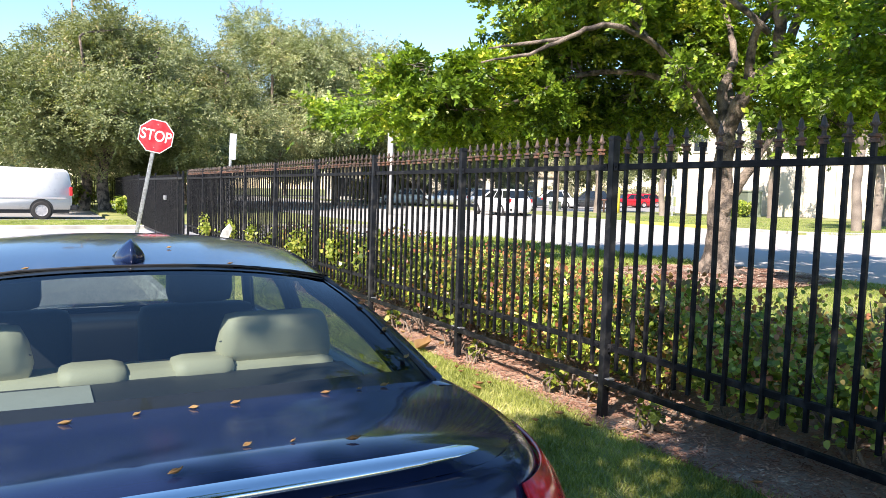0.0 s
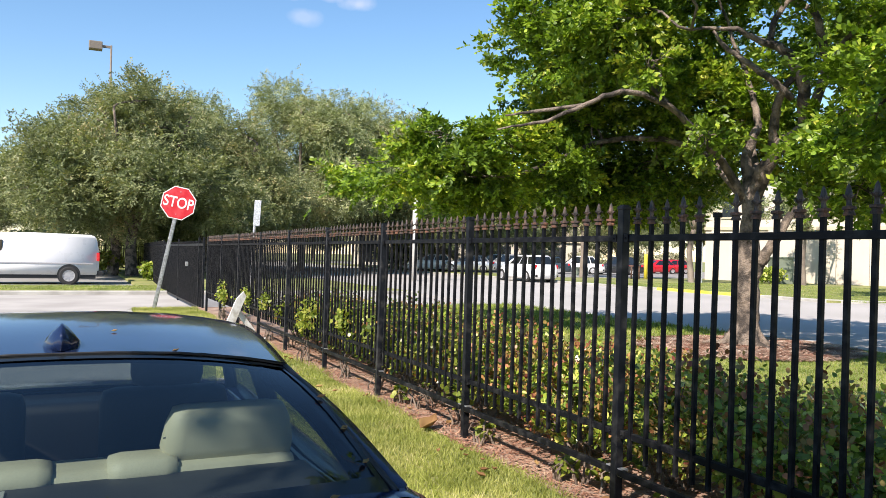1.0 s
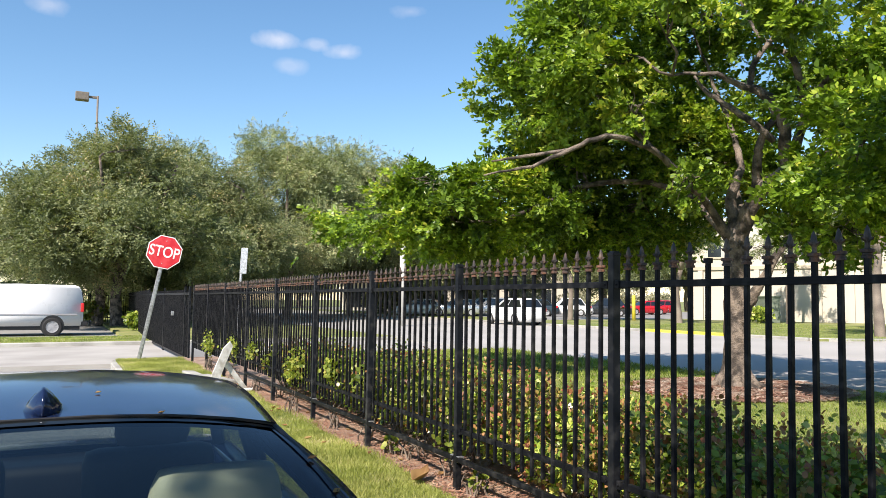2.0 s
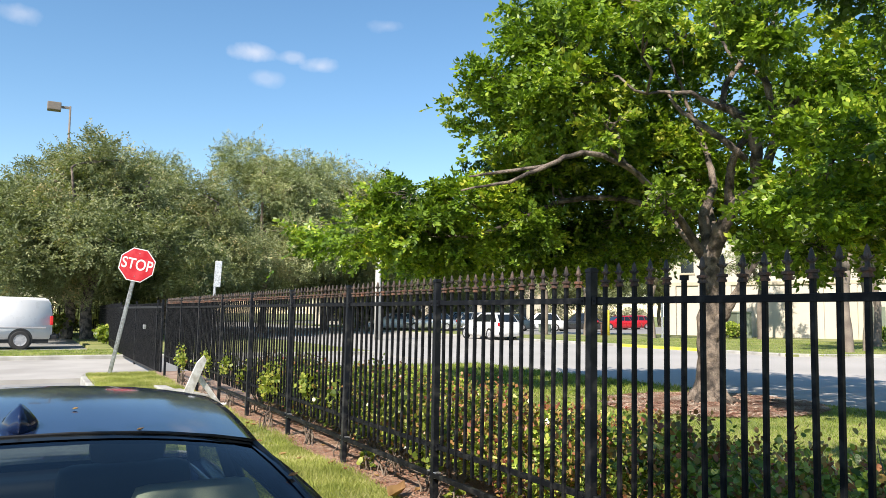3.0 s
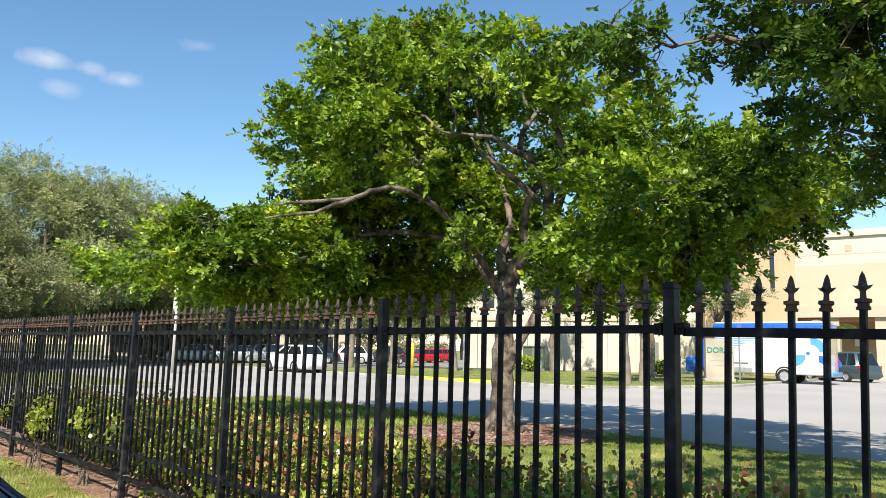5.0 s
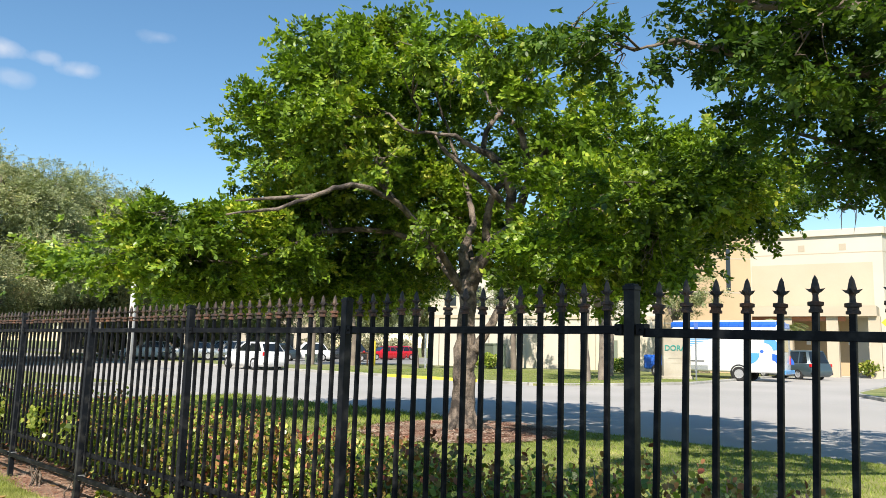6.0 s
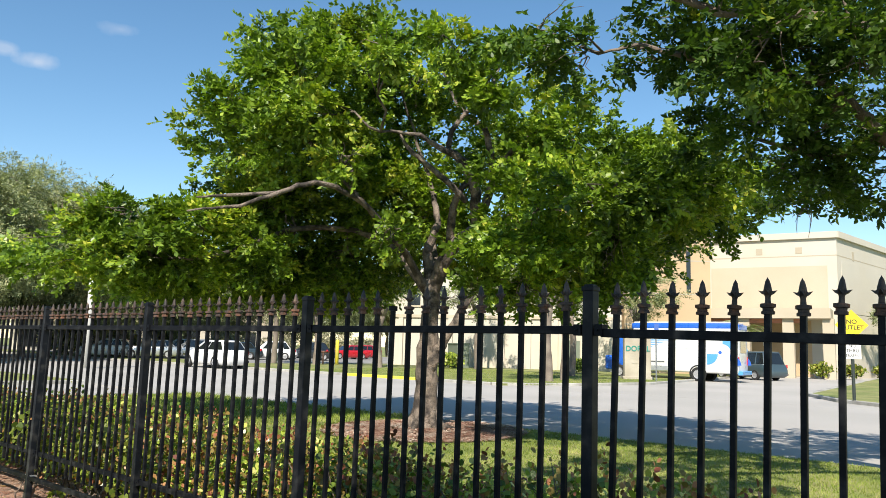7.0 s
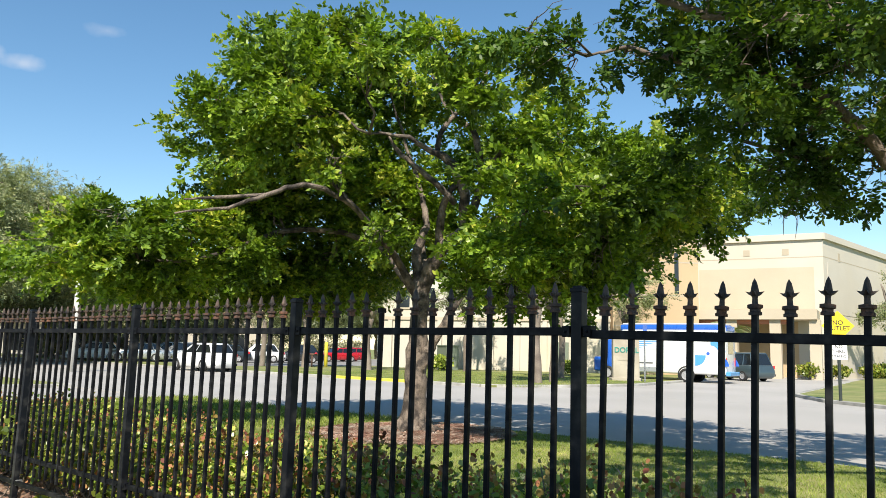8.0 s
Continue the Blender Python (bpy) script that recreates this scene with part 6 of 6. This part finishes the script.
part("canopy", on_wall(A1, A2, -0.02, 0.96, 4.35, 5.1, 3.4), M_CREAMWALL, hall, "flat cream entrance canopy")
part("fascia", on_wall(A1, A2, -0.02, 0.75, 4.0, 4.33, 3.0, -2.7), M_BRICKRED, hall)
for f in (0.30, 0.62, 0.90):
    col = on_wall(A1, A2, f, f + 0.08, -0.1, 4.35, 3.1, -2.2)
    part("column", col, M_CREAMWALL, hall)
for f in (0.44, 0.74):
    part("wall_lamp", on_wall(A1, A2, f, f + 0.03, 2.3, 3.1, 0.15), M_SIGNWHITE, hall)
part("door", on_wall(A1, A2, 0.1, 0.24, 0.0, 3.0, 0.06), M_WINDOW, hall)

B1, B2 = (50.0, 25.2), (54.9, 20.5)
tower = thing("corner_tower", "ochre stucco tower block with narrow windows", "building")
bm = bmesh.new()
prism(bm, [B1, B2, (61, 27), (56, 32)], -0.2, 11.4)
part("wall", bm, M_OCHREWALL, tower)
part("parapet", on_wall(B1, B2, -0.01, 1.01, 11.2, 11.6, 0.15), M_OCHREWALL, tower)
for z in (3.6, 6.0, 8.6):
    part("wall_joint", on_wall(B1, B2, 0, 1, z, z + 0.1, 0.006), M_JOINT, tower)
for f in (0.25, 0.72):
    part("window", on_wall(B1, B2, f, f + 0.05, 6.2, 9.4, 0.02), M_WINDOW, tower, "tall narrow dark window")

C1, C2 = (41.9, 42.0), (49.9, 25.4)
wing = thing("building_wing", "long pale stucco building behind the verge trees", "building")
bm = bmesh.new()
prism(bm, [C1, C2, (62, 32), (53, 49)], -0.2, 7.6)
part("wall", bm, M_PALEWALL, wing)
part("parapet", on_wall(C1, C2, -0.005, 1.005, 7.4, 7.9, 0.2), M_PALEWALL, wing)
part("ledge", on_wall(C1, C2, -0.003, 1.003, 3.9, 4.15, 0.12), M_CREAMWALL, wing)
for i in range(9):
    part("pilaster", on_wall(C1, C2, 0.03 + 0.115 * i, 0.05 + 0.115 * i, -0.1, 3.88, 0.25), M_PALEWALL, wing)
for i in range(8):
    win = part("window", on_wall(C1, C2, 0.07 + 0.115 * i, 0.125 + 0.115 * i, 4.9, 6.5, 0.02), M_WINDOW, wing, "dark upper window")
    part("frame", on_wall(C1, C2, 0.065 + 0.115 * i, 0.13 + 0.115 * i, 4.76, 4.9, 0.08), M_CREAMWALL, win)
part("door", on_wall(C1, C2, 0.78, 0.83, 0.0, 2.3, 0.03), M_UTILITY, wing, "grey-green steel door")

D1, D2 = (30.0, 92.0), (56.0, 78.0)
far_block = thing("far_building", "pale distant building beyond the car park", "building")
bm = bmesh.new()
prism(bm, [D1, D2, (66, 96), (40, 110)], -0.2, 5.5)
part("wall", bm, M_PALEWALL, far_block)
part("fascia", on_wall(D1, D2, 0, 1, 3.4, 5.6, 0.3), M_CREAMWALL, far_block)
for i in range(8):
    part("window", on_wall(D1, D2, 0.05 + 0.115 * i, 0.12 + 0.115 * i, 0.4, 2.8, 0.03), M_WINDOW, far_block)

cab = thing("utility_cabinet", "grey-green utility cabinet on the lawn", "cabinet", (41.4, 34.4, 0.02), 64)
part("body", cube(-0.9, 0.9, -0.5, 0.5, 0.0, 1.75, 0.04), M_UTILITY, cab)
part("lid", cube(-0.95, 0.95, -0.55, 0.55, 1.74, 1.86, 0.03), M_UTILITY, cab)
for x in (-0.45, 0.45):
    part("door", cube(x - 0.40, x + 0.40, -0.53, -0.50, 0.15, 1.6, 0.01), M_UTILITY, cab)

monument = thing("monument_sign", "beige concrete monument sign with teal lettering", "sign", (37.2, 17.45, 0.0), -47)
part("slab", cube(-0.75, 0.75, -0.2, 0.2, -0.1, 2.35, 0.03), M_CONCRETE_SIGN, monument)
part("plinth", cube(-0.88, 0.88, -0.3, 0.3, -0.1, 0.18, 0.03), M_CONCRETE_SIGN, monument)


def letters(name, body, size, mat_, parent, m, thick=0.006, wide=1.0):
    cu = bpy.data.curves.new(name, "FONT")
    cu.body, cu.size, cu.align_x, cu.align_y, cu.extrude = body, size, "CENTER", "CENTER", thick
    cu.offset = size * 0.012
    tmp = bpy.data.objects.new(name, cu)
    scene.collection.objects.link(tmp)
    me = bpy.data.meshes.new_from_object(tmp.evaluated_get(bpy.context.evaluated_depsgraph_get()))
    bpy.data.objects.remove(tmp)
    me.materials.clear()
    me.materials.append(mat_)
    return share(name, me, parent, m @ Matrix.Diagonal((wide, 1, 1, 1)))


letters("lettering", "DORAL", 0.42, M_TEAL, monument, pose(0.0, -0.21, 1.72, 90, 0, 0), 0.02)
for z, w in ((1.2, 0.5), (0.95, 0.35)):
    part("lettering_bar", cube(-w, w, -0.215, -0.2, z - 0.05, z + 0.05), M_CONCRETE_SIGN, monument)


def board(bm, pts, z0, z1):
    lo, hi = [bm.verts.new((x, z0, z)) for x, z in pts], [bm.verts.new((x, z1, z)) for x, z in pts]
    bm.faces.new(lo)
    bm.faces.new(hi[::-1])
    for i in range(len(pts)):
        j = (i + 1) % len(pts)
        bm.faces.new((lo[i], hi[i], hi[j], lo[j]))
    bmesh.ops.recalc_face_normals(bm, faces=bm.faces)


def polygon(r, n, turn=0.0):
    return [(r * math.cos(2 * math.pi * k / n + turn), r * math.sin(2 * math.pi * k / n + turn)) for k in range(n)]


def channel_post(top, w=0.06, low=-0.4):
    bm = bmesh.new()
    for x0, x1, y0, y1 in ((-w / 2, w / 2, 0.0, 0.006), (-w / 2, -w / 2 + 0.006, 0.0, 0.03), (w / 2 - 0.006, w / 2, 0.0, 0.03), (-w * 0.8, -w / 2, 0.026, 0.032), (w / 2, w * 0.8, 0.026, 0.032)):
        box(bm, x0, x1, y0, y1, low, top)
    return bm


# stop sign, leaning
stop = thing("stop_sign", "red octagonal stop sign on a leaning steel post", "sign", (-1.08, 16.55, 0.0))
stop.matrix_basis = pose(-1.08, 16.55, 0.0, 2, 11.0, -6)
part("post", channel_post(2.9, 0.06), M_GALV, stop, "galvanised channel post")
R8 = 0.40 / math.cos(math.pi / 8)
bm = bmesh.new()
board(bm, [(x, z + 2.66) for x, z in polygon(R8, 8, math.pi / 8)], -0.012, -0.004)
part("border", bm, M_SIGNWHITE, stop, "white sign border")
bm = bmesh.new()
board(bm, [(x, z + 2.66) for x, z in polygon(R8 * 0.945, 8, math.pi / 8)], -0.016, -0.0125)
part("face", bm, M_STOPRED, stop, "red sign face")
letters("lettering", "STOP", 0.375, M_SIGNWHITE, stop, pose(0, -0.018, 2.66, 90, 0, 0), 0.002, 0.80)
for z in (2.38, 2.94):
    bm = bmesh.new()
    lathe(bm, [(0.012, 0), (0.012, 0.006), (0.005, 0.01)], 8, pose(0, -0.016, z, 90, 0, 0))
    part("bolt", bm, M_GALV, stop)

# no outlet sign
warn = thing("warning_sign", "yellow diamond sign above a white sign on a dark post", "sign", (26.9, 3.75, 0.0), -62)
part("post", channel_post(2.9, 0.07), M_DARKPOLE, warn)
bm = bmesh.new()
board(bm, [(x, z + 2.66) for x, z in polygon(0.54, 4)], -0.012, -0.004)
part("diamond", bm, M_SIGNYELLOW, warn, "yellow diamond sign")
letters("lettering", "NO", 0.22, M_SIGNBLACK, warn, pose(0, -0.014, 2.77, 90, 0, 0), 0.002)
letters("lettering", "OUTLET", 0.21, M_SIGNBLACK, warn, pose(0, -0.014, 2.57, 90, 0, 0), 0.002)
part("plate", cube(-0.27, 0.27, -0.012, -0.004, 1.48, 2.04, 0.002), M_SIGNWHITE, warn, "white rectangular sign")
for body, z in (("NO", 1.93), ("THRU", 1.76), ("TRAFFIC", 1.59)):
    letters("lettering", body, 0.16 if len(body) < 6 else 0.125, M_SIGNBLACK, warn, pose(0, -0.014, z, 90, 0, 0), 0.002)

# sign seen from behind, poles, parking lot lamp
back_sign = thing("street_sign", "pale metal sign seen edge-on above the fence", "sign", (3.15, 25.2, 0.0), -35)
back_sign.matrix_basis = pose(3.0, 25.2, 0, 0, 3, -35)
part("post", channel_post(3.2, 0.06), M_GALV, back_sign)
part("plate", cube(-0.04, 0.22, -0.02, 0.0, 2.4, 3.35, 0.004), M_GALV, back_sign)
white_pole = thing("utility_pole", "slim pale concrete pole among trees", "pole", (15.3, 38.2, 0.0))
bm = bmesh.new()
tube(bm, [(0, 0, -0.2), (0, 0, 3.5), (0, 0, 6)], [0.19, 0.17, 0.14], 12)
part("pole", bm, M_LIGHTPOLE, white_pole, "", True)
yellow_sign = thing("small_sign", "small yellow sign board on a post beyond the road", "sign", (25.2, 66.5, 0.0), -35)
part("post", channel_post(3.2, 0.06), M_GALV, yellow_sign)
part("plate", cube(-0.35, 0.35, -0.02, 0.0, 2.4, 3.3, 0.01), M_SIGNYELLOW, yellow_sign, "yellow sign plate")
street_post = thing("street_post", "thin galvanised signpost on the verge", "post", (36.2, 15.75, 0.0))
part("post", channel_post(3.1, 0.09), M_GALV, street_post)
part("plate", cube(-0.25, 0.25, -0.012, 0.0, 2.5, 3.1, 0.004), M_BUSBLUE, street_post, "small blue sign plate")
yellow = thing("bollard", "yellow painted steel bollard beside the car park", "bollard", (35.3, 41.2, 0.02))
bm = bmesh.new()
lathe(bm, [(0.14, -0.1), (0.14, 1.75), (0.11, 1.85), (0.0, 1.9)], 14)
part("post", bm, M_YELLOW, yellow, "", True)
backflow = thing("backflow_assembly", "rust-brown pipe assembly standing beside the yellow bollard", "pipes", (34.3, 41.6, 0.02), -45)
for x in (-0.55, 0.0, 0.55):
    bm = bmesh.new()
    tube(bm, [(x, 0, -0.1), (x, 0, 0.5), (x, 0, 0.95)], 0.06, 10)
    part("riser", bm, M_RUST, backflow, "", True)
bm = bmesh.new()
tube(bm, [(-0.6, 0, 0.92), (0, 0, 0.94), (0.6, 0, 0.92)], 0.075, 10)
part("header_pipe", bm, M_RUST, backflow, "", True)
for x in (-0.28, 0.28):
    bm = bmesh.new()
    lathe(bm, [(0.16, 0.0), (0.17, 0.02), (0.05, 0.03), (0.04, 0.12)], 14, pose(x, 0, 0.98))
    part("valve_wheel", bm, M_STOPRED, backflow, "red valve wheel", True)
utility_box = thing("utility_box", "low teal-green utility box on the verge", "box", (35.2, 49.0, 0.04), -40)
part("body", cube(-0.5, 0.5, -0.35, 0.35, -0.05, 0.62, 0.04), M_UTILITY, utility_box)
part("lid", cube(-0.53, 0.53, -0.38, 0.38, 0.6, 0.68, 0.03), M_UTILITY, utility_box)
verge_post = thing("verge_post", "bare galvanised signpost by the yellow kerb", "post", (34.9, 35.2, 0.0), -40)
part("post", channel_post(2.7, 0.09), M_GALV, verge_post)
lamp_post = thing("parking_lamp", "tall parking lot lamp with a box head", "lamp post", (-0.6, 64.0, -0.2))
bm = bmesh.new()
tube(bm, [(0, 0, 0), (0, 0, 9), (0, 0, 18.0)], [0.13, 0.1, 0.075], 10)
part("pole", bm, M_LAMPHEAD, lamp_post, "", True)
part("arm", cube(-0.75, 0.05, -0.06, 0.06, 17.75, 17.95, 0.02), M_LAMPHEAD, lamp_post)
part("head", cube(-1.65, -0.65, -0.4, 0.4, 17.5, 18.15, 0.06), M_LAMPHEAD, lamp_post, "box-shaped lamp head")

# broken barricade by the fence
barricade = thing("barricade", "broken white wooden barricade leaning by the fence", "barricade", (-0.28, 9.2, 0.0), 12)
for x0, x1, z1, w, y in ((-0.42, -0.12, 0.72, 0.16, 0.0), (0.22, -0.2, 0.55, 0.09, 0.05)):
    bm = bmesh.new()
    board(bm, [(x0 - w / 2, 0.0), (x0 + w / 2, 0.0), (x1 + w / 2, z1), (x1 + w * 0.2, z1 + 0.08), (x1 - w / 2, z1 - 0.03)], y - 0.012, y + 0.012)
    part("board", bm, M_PLANKWHITE, barricade)
part("foot_board", cube(-0.5, 0.3, -0.25, -0.05, 0.0, 0.04, 0.006), M_PLANKWHITE, barricade)

slab_pile = thing("loose_slab", "loose broken concrete edging by the fence foot", "slab", (-0.30, 10.9, 0.0), 12)
part("slab", cube(-0.13, 0.13, -0.75, 0.6, 0.0, 0.07, 0.02), M_KERB, slab_pile)
bm = cube(-0.11, 0.13, -0.42, 0.42, 0.0, 0.06, 0.02)
bmesh.ops.transform(bm, matrix=pose(0.02, 1.15, 0.0, 0, 3, -9), verts=bm.verts)
part("slab", bm, M_KERB, slab_pile)

# dry sheath and fallen leaves on the mulch
sheath = curled_leaf("dry_palm_sheath", -0.18, 2.25, 0.03, 40, 0.30, 0, "curled tan palm sheath lying on the mulch")
rl = random.Random(12)
for i in range(34):
    curled_leaf("fallen_leaf", rl.uniform(-0.5, 0.1), rl.uniform(-2.5, 7.0), 0.03, rl.uniform(0, 360), rl.uniform(0.05, 0.09), rl.uniform(-20, 20), "small dry tan leaf fallen on the mulch", "fallen leaves")

# planting by the buildings
for i, (x, y, s, fresh) in enumerate(((58.2, 13.6, 1.0, 1), (60.0, 12.0, 0.9, 1), (65.0, 10.9, 1.0, 1), (67.5, 10.9, 1.0, 1), (70.0, 11.0, 1.0, 1), (72.5, 11.2, 1.0, 1), (75.0, 11.4, 1.0, 1), (43.0, 24.5, 0.9, 0), (45.0, 22.0, 0.9, 0),
                                     (39.5, 33.5, 1.0, 0), (41.0, 36.0, 1.0, 0), (-1.2, 44.6, 1.1, 1), (0.5, 34.0, 0.7, 0), (0.6, 36.5, 0.7, 0))):
    shrub(y, x, 1.0 * s, 1.0 * s, 1.15 * s, M_HEDGE_FRESH if fresh else M_HEDGE, 700, 300 + i, 0.16, "clipped leafy shrub by the wall" if x > 30 else "leafy shrub under the trees by the fence", "planting")

# dark bushes under the far trees
bush = shrub(58.0, 1.0, 2.6, 2.2, 2.6, M_LEAF_OAK2, 3600, 390, 0.26, "dense dark green bush under the oak trees", "understory")
bush.name = "bush"
rb = random.Random(21)
for x, y in ((-5, 57), (-11, 58), (-17, 60), (-23, 62), (-30, 64), (-37, 66), (5.5, 62)):
    copy_thing(bush, pose(x, y, 0, 0, 0, rb.uniform(0, 360)))

brush = shrub(68.0, 26.6, 2.4, 2.0, 2.4, M_BRUSH, 2600, 391, 0.2, "grey-green brush beyond the parked cars", "brush")
brush.name = "brush"
for x, y in ((28, 74), (33, 72), (38, 70), (43, 68), (49, 67), (56, 67), (62, 68)):
    copy_thing(brush, pose(x, y, 0, 0, 0, rb.uniform(0, 360)))

# distant trees
for i in range(20):
    a = radians(-12 + 5.6 * i)
    d = 104 + 16 * (i % 3)
    copy_thing(o1 if i % 2 else o2, pose(-3 + d * math.sin(a), -4 + d * math.cos(a), 0, 0, 0, 47 * i))


def palm(x, y, tall, seed, label):
    t = thing("palm", label, "palm", (x, y, 0))
    r, gen = random.Random(seed), np.random.default_rng(seed)
    bm = bmesh.new()
    tube(bm, [(0, 0, -0.2), (0.05, 0, tall * 0.5), (0, 0.05, tall)], [0.16, 0.12, 0.1], 9)
    part("trunk", bm, M_BARK_DARK, t, "", True)
    quads = []
    for k in range(18):
        a, rise, ln = 2.4 * k + r.uniform(-0.2, 0.2), r.uniform(0.1, 1.1), r.uniform(1.5, 2.1)
        d = np.array([math.cos(a), math.sin(a), 0.0])
        side = np.array([-math.sin(a), math.cos(a), 0.0])
        for i in range(22):
            u = (i + 1) / 22
            p = np.array([0, 0, tall]) + d * ln * u * 0.9 + np.array([0, 0, rise * math.sin(u * 2.0) - 0.9 * u * u])
            w = 0.55 * math.sin(math.pi * min(1, 0.12 + 0.85 * u))
            for sgn in (-1, 1):
                tip = p + side * sgn * w + d * 0.25 - np.array([0, 0, 0.22 * w])
                h = d * 0.022
                quads += [p - h, p + h, (p + tip) / 2 + h * 1.5 + np.array([0, 0, 0.03]), tip]
    tagged(polys_object("fronds", np.array(quads), 4, M_LEAF_OAK, t), kind="stuff")


palm(1.9, 47.5, 2.3, 5, "small fan of palm fronds behind the gate")
palm(53.6, 17.6, 3.4, 9, "yellow-green palm before the canopy")
